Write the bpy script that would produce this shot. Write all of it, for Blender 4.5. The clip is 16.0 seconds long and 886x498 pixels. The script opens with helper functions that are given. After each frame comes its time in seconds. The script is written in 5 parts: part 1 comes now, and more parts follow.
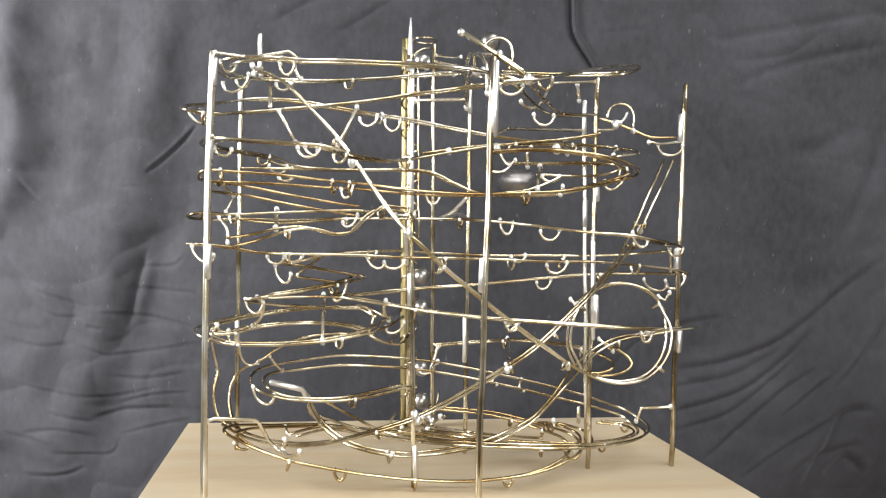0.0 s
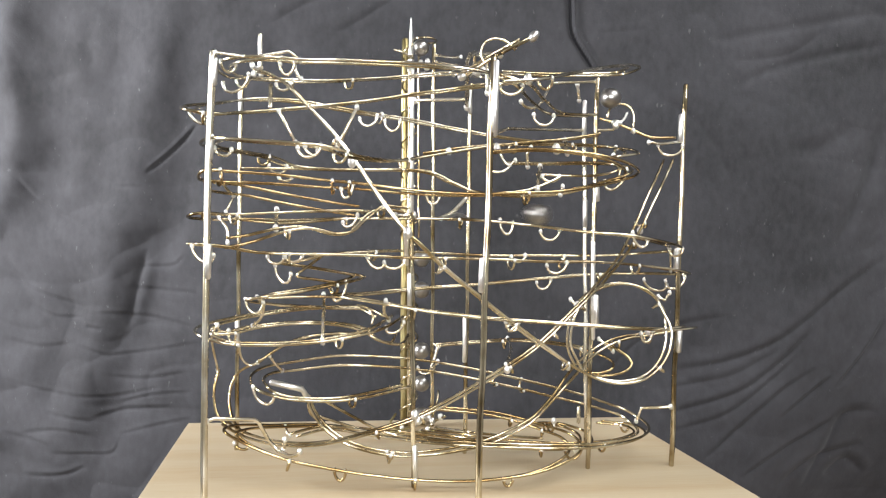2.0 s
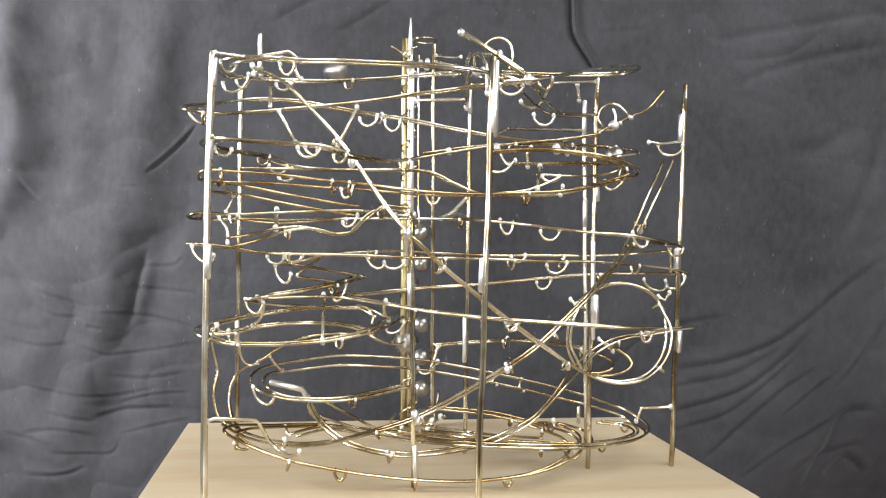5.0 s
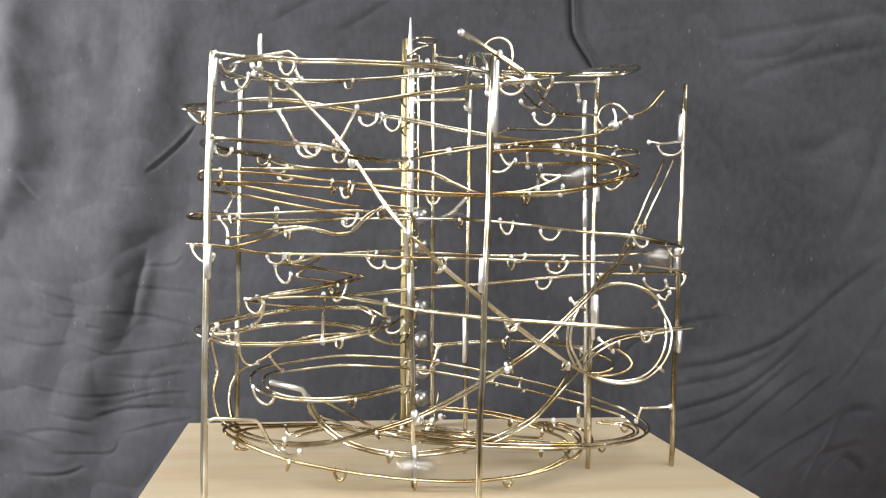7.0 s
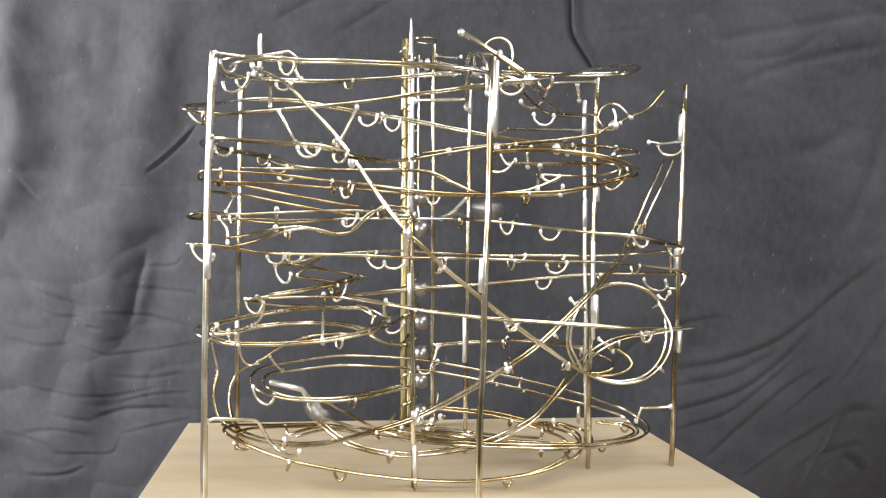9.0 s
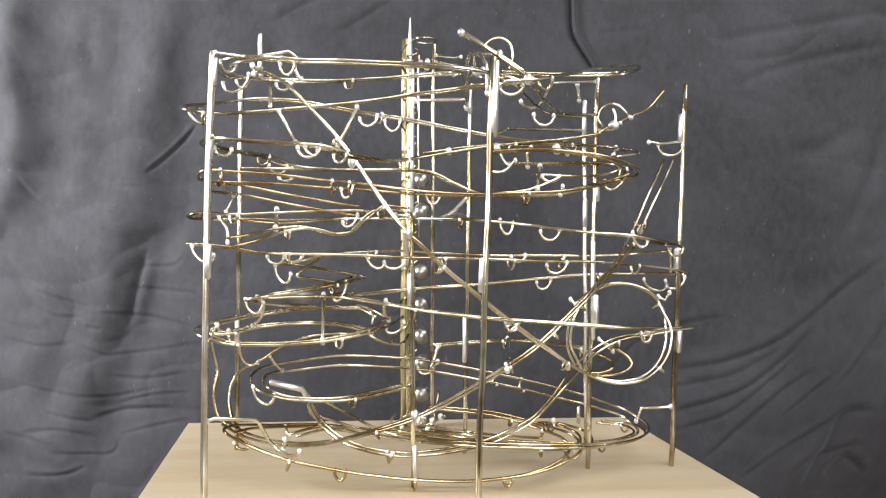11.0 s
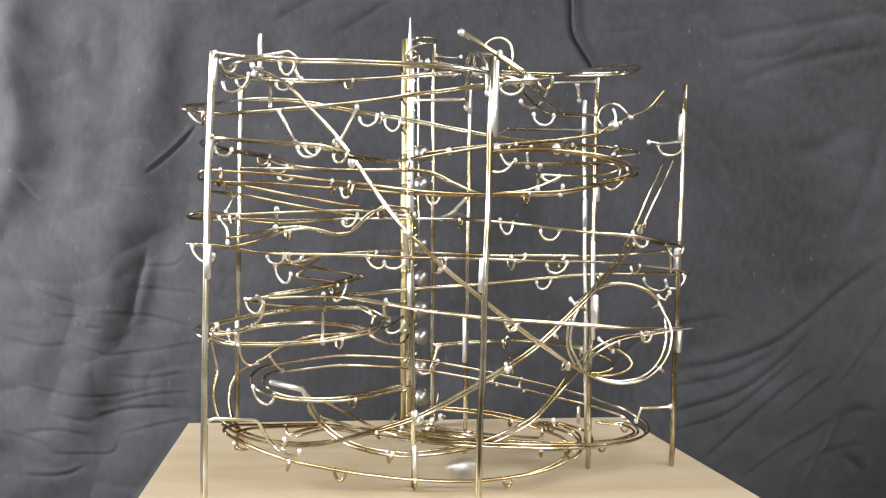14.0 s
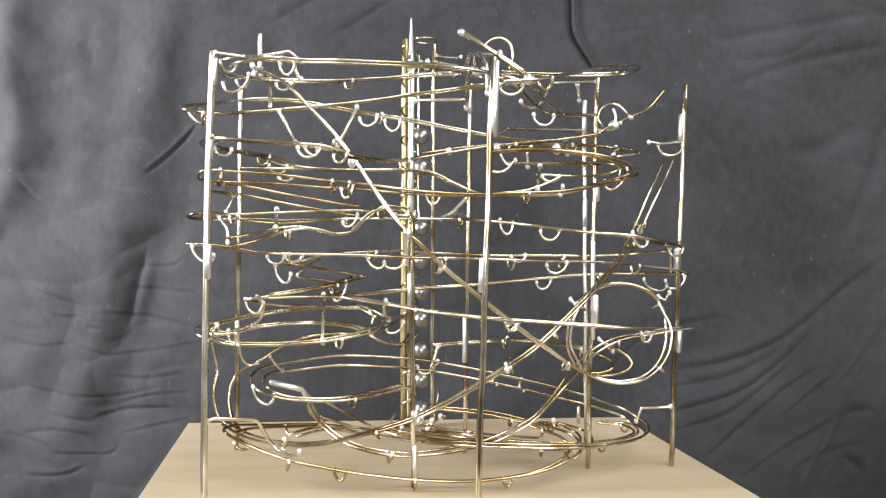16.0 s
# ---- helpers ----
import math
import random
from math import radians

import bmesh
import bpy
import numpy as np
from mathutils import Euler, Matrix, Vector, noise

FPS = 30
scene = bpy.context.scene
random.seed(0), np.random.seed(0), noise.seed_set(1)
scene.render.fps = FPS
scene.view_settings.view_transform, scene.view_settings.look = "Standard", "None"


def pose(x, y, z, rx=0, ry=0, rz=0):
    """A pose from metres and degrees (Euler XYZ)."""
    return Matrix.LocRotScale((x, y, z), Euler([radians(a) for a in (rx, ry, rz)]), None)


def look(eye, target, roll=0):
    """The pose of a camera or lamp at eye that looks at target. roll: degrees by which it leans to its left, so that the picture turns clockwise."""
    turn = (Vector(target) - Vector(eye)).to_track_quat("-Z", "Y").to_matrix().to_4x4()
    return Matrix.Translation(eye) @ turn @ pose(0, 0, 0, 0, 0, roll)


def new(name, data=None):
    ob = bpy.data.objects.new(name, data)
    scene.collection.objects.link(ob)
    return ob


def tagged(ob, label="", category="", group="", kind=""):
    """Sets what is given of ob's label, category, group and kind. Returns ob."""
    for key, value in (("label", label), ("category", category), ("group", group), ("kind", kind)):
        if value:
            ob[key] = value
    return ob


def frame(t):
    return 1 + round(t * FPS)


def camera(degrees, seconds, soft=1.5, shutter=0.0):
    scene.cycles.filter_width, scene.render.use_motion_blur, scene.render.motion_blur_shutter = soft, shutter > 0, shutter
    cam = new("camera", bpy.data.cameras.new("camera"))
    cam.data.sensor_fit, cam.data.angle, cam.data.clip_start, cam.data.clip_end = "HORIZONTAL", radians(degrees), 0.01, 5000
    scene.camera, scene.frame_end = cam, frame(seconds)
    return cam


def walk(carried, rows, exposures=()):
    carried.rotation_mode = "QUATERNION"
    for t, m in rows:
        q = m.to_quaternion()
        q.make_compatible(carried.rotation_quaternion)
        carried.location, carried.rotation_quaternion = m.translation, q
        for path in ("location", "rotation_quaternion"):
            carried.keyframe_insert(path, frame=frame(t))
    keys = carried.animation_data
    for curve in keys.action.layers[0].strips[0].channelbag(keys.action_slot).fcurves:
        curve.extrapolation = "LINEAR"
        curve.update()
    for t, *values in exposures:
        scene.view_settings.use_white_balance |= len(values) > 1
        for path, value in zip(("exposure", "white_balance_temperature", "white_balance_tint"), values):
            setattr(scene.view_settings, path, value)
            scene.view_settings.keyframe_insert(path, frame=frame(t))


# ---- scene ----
cam = camera(60.3, 16.0, soft=1.25, shutter=0.9)
EYE = (0.0, 0.0, 0.187)
walk(cam, [(0.0, look(EYE, (0.0000, 0.9999, 0.1744), 1.5)), (16.0, look(EYE, (0.0000, 0.9999, 0.1744), 1.5))])

# ---- light: unseen area lights added behind the camera, overhead and to both sides ----
scene.view_settings.exposure = 0.0
world = bpy.data.worlds.new("room_air")
world.use_nodes = True
world.node_tree.nodes["Background"].inputs[0].default_value = (0.9, 0.95, 1.0, 1)
world.node_tree.nodes["Background"].inputs[1].default_value = 0.05
scene.world = world


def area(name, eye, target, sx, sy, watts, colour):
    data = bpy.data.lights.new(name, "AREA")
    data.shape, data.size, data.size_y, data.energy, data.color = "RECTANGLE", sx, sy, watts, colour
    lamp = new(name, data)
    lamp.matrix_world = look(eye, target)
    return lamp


# broad source for the wire highlights; the wall there has no window
area("behind_camera_light", (0.0, -2.35, 0.68), (0.0, 0.8, 0.15), 1.2, 0.85, 68, (0.97, 0.985, 1.0))
# fill added to brighten the left of the cloth
left = area("left_fill", (-1.25, 0.40, 0.50), (-0.56, 0.88, 0.29), 0.25, 0.6, 16.5, (0.98, 0.98, 1.0))
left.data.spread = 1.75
# fill added to brighten the board, no fixture built
top = area("overhead_fill", (0.88, 0.0, 1.78), (0.40, 0.5, 0.0), 1.5, 1.2, 26.5, (0.97, 0.99, 1.0))
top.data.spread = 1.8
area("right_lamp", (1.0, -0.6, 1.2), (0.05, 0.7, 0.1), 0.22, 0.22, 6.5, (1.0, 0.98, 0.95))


# ---- materials ----
def material(name, colour, rough=0.5, metal=0.0):
    mat = bpy.data.materials.new(name)
    mat.use_nodes = True
    b = mat.node_tree.nodes["Principled BSDF"]
    b.inputs["Base Color"].default_value = (*colour, 1)
    b.inputs["Roughness"].default_value = rough
    b.inputs["Metallic"].default_value = metal
    return mat, mat.node_tree, b


def noise_node(nt, scale, detail=4.0, stretch=(1, 1, 1), rot=(0, 0, 0)):
    co = nt.nodes.new("ShaderNodeTexCoord")
    mp = nt.nodes.new("ShaderNodeMapping")
    mp.inputs["Scale"].default_value = stretch
    mp.inputs["Rotation"].default_value = rot
    nz = nt.nodes.new("ShaderNodeTexNoise")
    nz.inputs["Scale"].default_value = scale
    nz.inputs["Detail"].default_value = detail
    nt.links.new(co.outputs["Object"], mp.inputs["Vector"])
    nt.links.new(mp.outputs["Vector"], nz.inputs["Vector"])
    return nz


def ramp_node(nt, src, stops):
    rp = nt.nodes.new("ShaderNodeValToRGB")
    el = rp.color_ramp.elements
    while len(el) < len(stops):
        el.new(0.5)
    for e, (at, c) in zip(el, stops):
        e.position, e.color = at, (*c, 1)
    nt.links.new(src, rp.inputs["Fac"])
    return rp


def bump_node(nt, src, b, strength, distance):
    bp = nt.nodes.new("ShaderNodeBump")
    bp.inputs["Strength"].default_value = strength
    bp.inputs["Distance"].default_value = distance
    nt.links.new(src, bp.inputs["Height"])
    nt.links.new(bp.outputs["Normal"], b.inputs["Normal"])


def metal_material(name, c1, c2, r1, r2, scale=60, relief=0.15):
    mat, nt, b = material(name, c1, r1, 1.0)
    nz = noise_node(nt, scale, 6)
    rp = ramp_node(nt, nz.outputs["Fac"], [(0.36, c1), (0.60, c2)])
    nt.links.new(rp.outputs["Color"], b.inputs["Base Color"])
    mr = nt.nodes.new("ShaderNodeMapRange")
    mr.inputs["To Min"].default_value, mr.inputs["To Max"].default_value = r1, r2
    fine = noise_node(nt, scale * 8, 3)
    nt.links.new(fine.outputs["Fac"], mr.inputs["Value"])
    nt.links.new(mr.outputs["Result"], b.inputs["Roughness"])
    bump_node(nt, fine.outputs["Fac"], b, relief, 0.0004)
    return mat


BRASS = metal_material("brass", (0.85, 0.78, 0.60), (0.26, 0.195, 0.10), 0.10, 0.19, 28, 0.0)
# same brass, paler: the stronger light on the upper tracks is in its colour
BRASS_LIT = metal_material("lit_brass", (0.92, 0.88, 0.76), (0.46, 0.38, 0.23), 0.12, 0.22, 28, 0.0)
# darker, browner brass for the low rings and a few other wires
BRASS_BROWN = metal_material("brown_brass", (0.60, 0.48, 0.28), (0.25, 0.165, 0.07), 0.13, 0.24, 30, 0.0)
BRASS_DULL = metal_material("tarnished_brass", (0.40, 0.34, 0.17), (0.25, 0.20, 0.09), 0.26, 0.40, 40, 0.05)
# whitish brass for hooks, struts and posts, overexposed glare put into the colour
BRASS_GLARE = metal_material("pale_glare_brass", (0.90, 0.87, 0.78), (0.62, 0.55, 0.40), 0.18, 0.30, 46, 0.0)
SOLDER = metal_material("solder", (0.86, 0.85, 0.83), (0.70, 0.69, 0.66), 0.24, 0.42, 120, 0.04)
STEEL = metal_material("ball_steel", (0.40, 0.385, 0.365), (0.31, 0.30, 0.285), 0.26, 0.38, 90, 0.03)

WOOD, nt, b = material("pine", (0.66, 0.50, 0.32), 0.48)
g1 = noise_node(nt, 3.0, 5, (1.0, 9, 4))
g2 = noise_node(nt, 60.0, 4, (0.6, 10, 6))
mx = nt.nodes.new("ShaderNodeMix")
mx.inputs[0].default_value = 0.22
nt.links.new(g1.outputs["Fac"], mx.inputs[2])
nt.links.new(g2.outputs["Fac"], mx.inputs[3])
rp = ramp_node(nt, mx.outputs[0], [(0.32, (0.37, 0.266, 0.150)), (0.48, (0.41, 0.330, 0.218)), (0.64, (0.44, 0.373, 0.262))])
nt.links.new(rp.outputs["Color"], b.inputs["Base Color"])
bump_node(nt, g2.outputs["Fac"], b, 0.15, 0.0005)

CLOTH, nt, b = material("grey_cloth", (0.06, 0.06, 0.066), 0.88)
b.inputs["Sheen Weight"].default_value = 0.08
c1 = noise_node(nt, 9.0, 8)
c3 = noise_node(nt, 130.0, 5, (1, 1, 0.6))
cm = nt.nodes.new("ShaderNodeMix")
cm.inputs[0].default_value = 0.38
nt.links.new(c1.outputs["Fac"], cm.inputs[2])
nt.links.new(c3.outputs["Fac"], cm.inputs[3])
rp = ramp_node(nt, cm.outputs[0], [(0.34, (0.0122, 0.0121, 0.0146)), (0.5, (0.0230, 0.0229, 0.0271)), (0.70, (0.0362, 0.0361, 0.0418))])
nt.links.new(rp.outputs["Color"], b.inputs["Base Color"])
# pale lint caught in the weave
lint = noise_node(nt, 210.0, 2, (1, 1, 0.5))
lr = ramp_node(nt, lint.outputs["Fac"], [(0.70, (0, 0, 0)), (0.80, (0.5, 0.5, 0.5))])
lm = nt.nodes.new("ShaderNodeMix")
lm.data_type = "RGBA"
nt.links.new(lr.outputs["Color"], lm.inputs[0])
nt.links.new(rp.outputs["Color"], lm.inputs[6])
lm.inputs[7].default_value = (0.10, 0.10, 0.105, 1)
nt.links.new(lm.outputs[2], b.inputs["Base Color"])
c2 = noise_node(nt, 420.0, 3)
bump_node(nt, c2.outputs["Fac"], b, 0.22, 0.001)

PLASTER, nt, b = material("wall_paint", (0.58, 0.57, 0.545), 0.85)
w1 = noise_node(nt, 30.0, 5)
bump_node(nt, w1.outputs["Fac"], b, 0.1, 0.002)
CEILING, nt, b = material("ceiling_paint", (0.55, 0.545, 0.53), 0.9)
FLOOR, nt, b = material("floor_boards", (0.22, 0.15, 0.09), 0.5)
f1 = noise_node(nt, 4.0, 5, (1, 12, 1))
rp = ramp_node(nt, f1.outputs["Fac"], [(0.3, (0.16, 0.10, 0.06)), (0.7, (0.28, 0.19, 0.12))])
nt.links.new(rp.outputs["Color"], b.inputs["Base Color"])


# ---- mesh helpers ----
def mesh_of(name, verts, faces, mat, smooth=True):
    me = bpy.data.meshes.new(name)
    me.from_pydata([tuple(v) for v in verts], [], faces)
    me.materials.append(mat)
    if smooth:
        me.polygons.foreach_set("use_smooth", [True] * len(me.polygons))
    me.update()
    return me


def part(name, me, parent, label=""):
    ob = new(name, me)
    ob.parent = parent
    return tagged(ob, label)


def from_bm(name, bm, mat, smooth=False):
    me = bpy.data.meshes.new(name)
    bm.to_mesh(me)
    bm.free()
    me.materials.append(mat)
    if smooth:
        me.polygons.foreach_set("use_smooth", [True] * len(me.polygons))
    return me


def box_bm(sx, sy, sz, bevel=0.0, z0=0.0):
    bm = bmesh.new()
    bmesh.ops.create_cube(bm, size=1)
    for v in bm.verts:
        v.co = Vector((v.co.x * sx, v.co.y * sy, (v.co.z + 0.5) * sz + z0))
    if bevel:
        bmesh.ops.bevel(bm, geom=bm.edges[:], offset=bevel, segments=2, profile=0.7, affect="EDGES")
    return bm


def smooth_path(points, step=0.004):
    """Centripetal Catmull-Rom through the points."""
    pts = [np.array(p, float) for p in points]
    if len(pts) == 2:
        return pts
    ext = [2 * pts[0] - pts[1]] + pts + [2 * pts[-1] - pts[-2]]
    out = []
    for i in range(1, len(ext) - 2):
        p0, p1, p2, p3 = ext[i - 1:i + 3]
        t0 = 0.0
        t1 = t0 + max(np.linalg.norm(p1 - p0), 1e-5) ** 0.5
        t2 = t1 + max(np.linalg.norm(p2 - p1), 1e-5) ** 0.5
        t3 = t2 + max(np.linalg.norm(p3 - p2), 1e-5) ** 0.5
        n = max(3, int(np.linalg.norm(p2 - p1) / step))
        for t in np.linspace(t1, t2, n, endpoint=False):
            a1 = (t1 - t) / (t1 - t0) * p0 + (t - t0) / (t1 - t0) * p1
            a2 = (t2 - t) / (t2 - t1) * p1 + (t - t1) / (t2 - t1) * p2
            a3 = (t3 - t) / (t3 - t2) * p2 + (t - t2) / (t3 - t2) * p3
            b1 = (t2 - t) / (t2 - t0) * a1 + (t - t0) / (t2 - t0) * a2
            b2 = (t3 - t) / (t3 - t1) * a2 + (t - t1) / (t3 - t1) * a3
            out.append((t2 - t) / (t2 - t1) * b1 + (t - t1) / (t2 - t1) * b2)
    out.append(pts[-1])
    return out


def tube(path, radius, sides=8, taper=1.0):
    """A round wire along a path with slightly domed ends; taper scales the far end."""
    p = [Vector(q) for q in path]
    n = len(p)
    tan = [(p[min(i + 1, n - 1)] - p[max(i - 1, 0)]).normalized() for i in range(n)]
    ref = Vector((0, 0, 1)) if abs(tan[0].z) < 0.9 else Vector((1, 0, 0))
    nor = tan[0].cross(ref).normalized()
    verts, faces = [], []
    rings = [(0, -0.6, 0.55)] + [(i, 0.0, 1.0) for i in range(n)] + [(n - 1, 0.6, 0.55)]
    for k, (i, push, scale) in enumerate(rings):
        nor = (nor - tan[i] * nor.dot(tan[i])).normalized()
        bi = tan[i].cross(nor)
        r = radius * scale * (1 + (taper - 1) * i / max(n - 1, 1))
        c = p[i] + tan[i] * push * radius
        for s in range(sides):
            a = 2 * math.pi * s / sides
            verts.append(c + nor * (r * math.cos(a)) + bi * (r * math.sin(a)))
    for k in range(len(rings) - 1):
        for s in range(sides):
            a, b2 = k * sides + s, k * sides + (s + 1) % sides
            faces.append((a, b2, b2 + sides, a + sides))
    faces.append(tuple(range(sides - 1, -1, -1)))
    last = (len(rings) - 1) * sides
    faces.append(tuple(last + s for s in range(sides)))
    return verts, faces


def blob_mesh(name, r, mat, squash=(1, 1, 1.3)):
    bm = bmesh.new()
    bmesh.ops.create_icosphere(bm, subdivisions=2, radius=r)
    for v in bm.verts:
        k = 1 + 0.25 * noise.noise(v.co * (1.2 / r))
        v.co = Vector((v.co.x * squash[0] * k, v.co.y * squash[1] * k, v.co.z * squash[2] * k))
    return from_bm(name, bm, mat, True)


# ---- the setting: room, cloth backdrop, table ----
def slab(name, size, at, mat, label):
    ob = new(name, from_bm(name, box_bm(*size), mat))
    ob.location = at
    return tagged(ob, label, kind="structure")


slab("floor", (4.4, 5.0, 0.1), (0, -0.4, -0.87), FLOOR, "brown wooden room floor")
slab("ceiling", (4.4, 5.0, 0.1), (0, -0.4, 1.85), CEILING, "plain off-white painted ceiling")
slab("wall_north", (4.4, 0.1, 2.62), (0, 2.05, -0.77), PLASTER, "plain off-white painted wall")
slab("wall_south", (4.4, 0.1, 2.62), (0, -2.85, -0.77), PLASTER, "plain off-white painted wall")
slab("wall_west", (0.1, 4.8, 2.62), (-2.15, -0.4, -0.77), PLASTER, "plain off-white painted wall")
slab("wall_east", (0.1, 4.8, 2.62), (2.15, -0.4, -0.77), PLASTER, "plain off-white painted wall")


# creases of the cloth: share depth (mm), width (mm), then the line on the sheet
TALL_FOLDS = [
    (2.1, 10.5, (-0.408, 0.436), (-0.411, 0.410), (-0.405, 0.353)),
    (-8.4, 27.0, (-0.316, 0.489), (-0.323, 0.451), (-0.338, 0.348), (-0.356, 0.258), (-0.373, 0.167), (-0.386, 0.089), (-0.408, -0.002), (-0.439, -0.068), (-0.464, -0.133)),
    (2.8, 19.5, (-0.287, 0.490), (-0.289, 0.452), (-0.294, 0.375), (-0.301, 0.259), (-0.318, 0.168), (-0.342, 0.064), (-0.366, -0.014), (-0.396, -0.119)),
    (5.6, 27.0, (-0.441, 0.486), (-0.445, 0.384), (-0.446, 0.255), (-0.460, 0.178)),
    (-7.0, 19.5, (-0.499, 0.485), (-0.500, 0.382), (-0.488, 0.286), (-0.518, 0.176)),
    (3.5, 5.2, (-0.340, 0.168), (-0.350, 0.122), (-0.360, 0.074)),
]
LEFT_CREASES = [
    (3.5, 1.7, (-0.341, 0.253), (-0.314, 0.278), (-0.285, 0.311)),
    (1.8, 2.2, (-0.489, 0.249), (-0.466, 0.221), (-0.416, 0.194)),
    (1.2, 1.7, (-0.373, 0.238), (-0.340, 0.237)),
    (2.0, 2.2, (-0.505, 0.138), (-0.466, 0.116), (-0.407, 0.098)),
    (1.8, 2.2, (-0.475, 0.103), (-0.446, 0.088), (-0.407, 0.087)),
    (2.5, 1.7, (-0.406, 0.077), (-0.387, 0.074)),
    (1.5, 1.7, (-0.502, 0.014), (-0.444, 0.000), (-0.379, -0.003), (-0.318, 0.009)),
    (1.8, 1.7, (-0.368, -0.011), (-0.334, -0.001), (-0.284, 0.004)),
    (2.5, 2.2, (-0.397, -0.028), (-0.363, -0.019), (-0.305, -0.014)),
    (1.5, 1.7, (-0.367, -0.047), (-0.327, -0.036), (-0.282, -0.026)),
    (1.5, 1.7, (-0.446, -0.070), (-0.404, -0.069), (-0.372, -0.067), (-0.364, -0.045)),
]
FOOT_CREASES = [
    (2.5, 2.2, (-0.476, -0.095), (-0.429, -0.094), (-0.402, -0.084)),
    (1.5, 1.7, (-0.347, 0.147), (-0.305, 0.151), (-0.296, 0.162)),
    (1.5, 2.2, (-0.361, 0.123), (-0.279, 0.118)),
    (1.5, 2.2, (-0.407, 0.092), (-0.343, 0.090), (-0.278, 0.078)),
    (1.5, 1.7, (-0.419, 0.056), (-0.374, 0.042)),
    (1.5, 1.7, (-0.390, 0.043), (-0.335, 0.050), (-0.277, 0.061)),
    (2.0, 2.2, (-0.450, -0.023), (-0.395, -0.033)),
    (1.5, 2.2, (-0.501, -0.047), (-0.443, -0.061)),
    (1.5, 2.2, (-0.482, -0.049), (-0.430, -0.042), (-0.391, -0.050)),
    (1.2, 2.2, (-0.503, 0.060), (-0.458, 0.052), (-0.413, 0.059)),
    (1.5, 2.2, (-0.386, 0.021), (-0.341, 0.018), (-0.289, 0.027)),
    (14.0, 1.9, (0.137, 0.488), (0.139, 0.463), (0.142, 0.430), (0.152, 0.412), (0.165, 0.392), (0.177, 0.372)),
]
CREST_CREASES = [
    (1.0, 3.8, (0.168, 0.428), (0.228, 0.435)),
    (2.0, 6.0, (0.298, 0.421), (0.357, 0.433), (0.496, 0.458)),
    (2.0, 5.2, (0.329, 0.400), (0.390, 0.409), (0.431, 0.440)),
    (2.5, 6.0, (0.327, 0.370), (0.384, 0.395), (0.497, 0.421)),
    (3.5, 10.5, (0.387, 0.301), (0.425, 0.302), (0.463, 0.327)),
    (3.5, 7.5, (0.504, 0.347), (0.481, 0.260), (0.449, 0.185)),
    (1.5, 4.5, (-0.131, 0.417), (-0.093, 0.441), (-0.061, 0.464)),
    (1.5, 4.5, (-0.202, 0.428), (-0.170, 0.448), (-0.126, 0.469)),
    (1.5, 4.5, (0.230, 0.369), (0.296, 0.320), (0.330, 0.256)),
]
SWAGS = [
    (2.8, 4.5, (0.259, 0.040), (0.336, 0.056), (0.394, 0.084), (0.463, 0.144), (0.510, 0.180)),
    (1.9, 3.8, (0.254, 0.018), (0.299, 0.028), (0.337, 0.038), (0.394, 0.072)),
    (2.8, 3.8, (0.261, -0.012), (0.350, 0.021), (0.395, 0.058), (0.432, 0.098)),
    (1.9, 3.2, (0.271, -0.031), (0.332, -0.009), (0.382, 0.032), (0.414, 0.065)),
    (2.4, 3.2, (0.313, -0.062), (0.364, -0.011), (0.402, 0.026), (0.434, 0.049)),
    (2.8, 2.5, (0.399, -0.011), (0.422, 0.012), (0.455, 0.041)),
    (2.4, 3.2, (0.357, -0.086), (0.423, -0.039), (0.468, -0.008)),
    (2.8, 2.5, (0.461, 0.026), (0.497, 0.080), (0.512, 0.109)),
    (3.7, 5.8, (0.439, -0.103), (0.462, -0.044), (0.475, -0.006), (0.516, -0.001)),
    (4.2, 5.8, (0.467, -0.086), (0.492, -0.064), (0.519, -0.083)),
    (3.2, 4.5, (0.406, -0.099), (0.444, -0.064), (0.508, -0.043)),
    (1.9, 3.8, (0.195, 0.040), (0.239, 0.080), (0.284, 0.097), (0.335, 0.108)),
    (1.4, 3.8, (0.078, 0.050), (0.116, 0.070), (0.167, 0.104)),
    (1.4, 3.8, (-0.090, 0.071), (-0.052, 0.098), (-0.014, 0.109)),
]


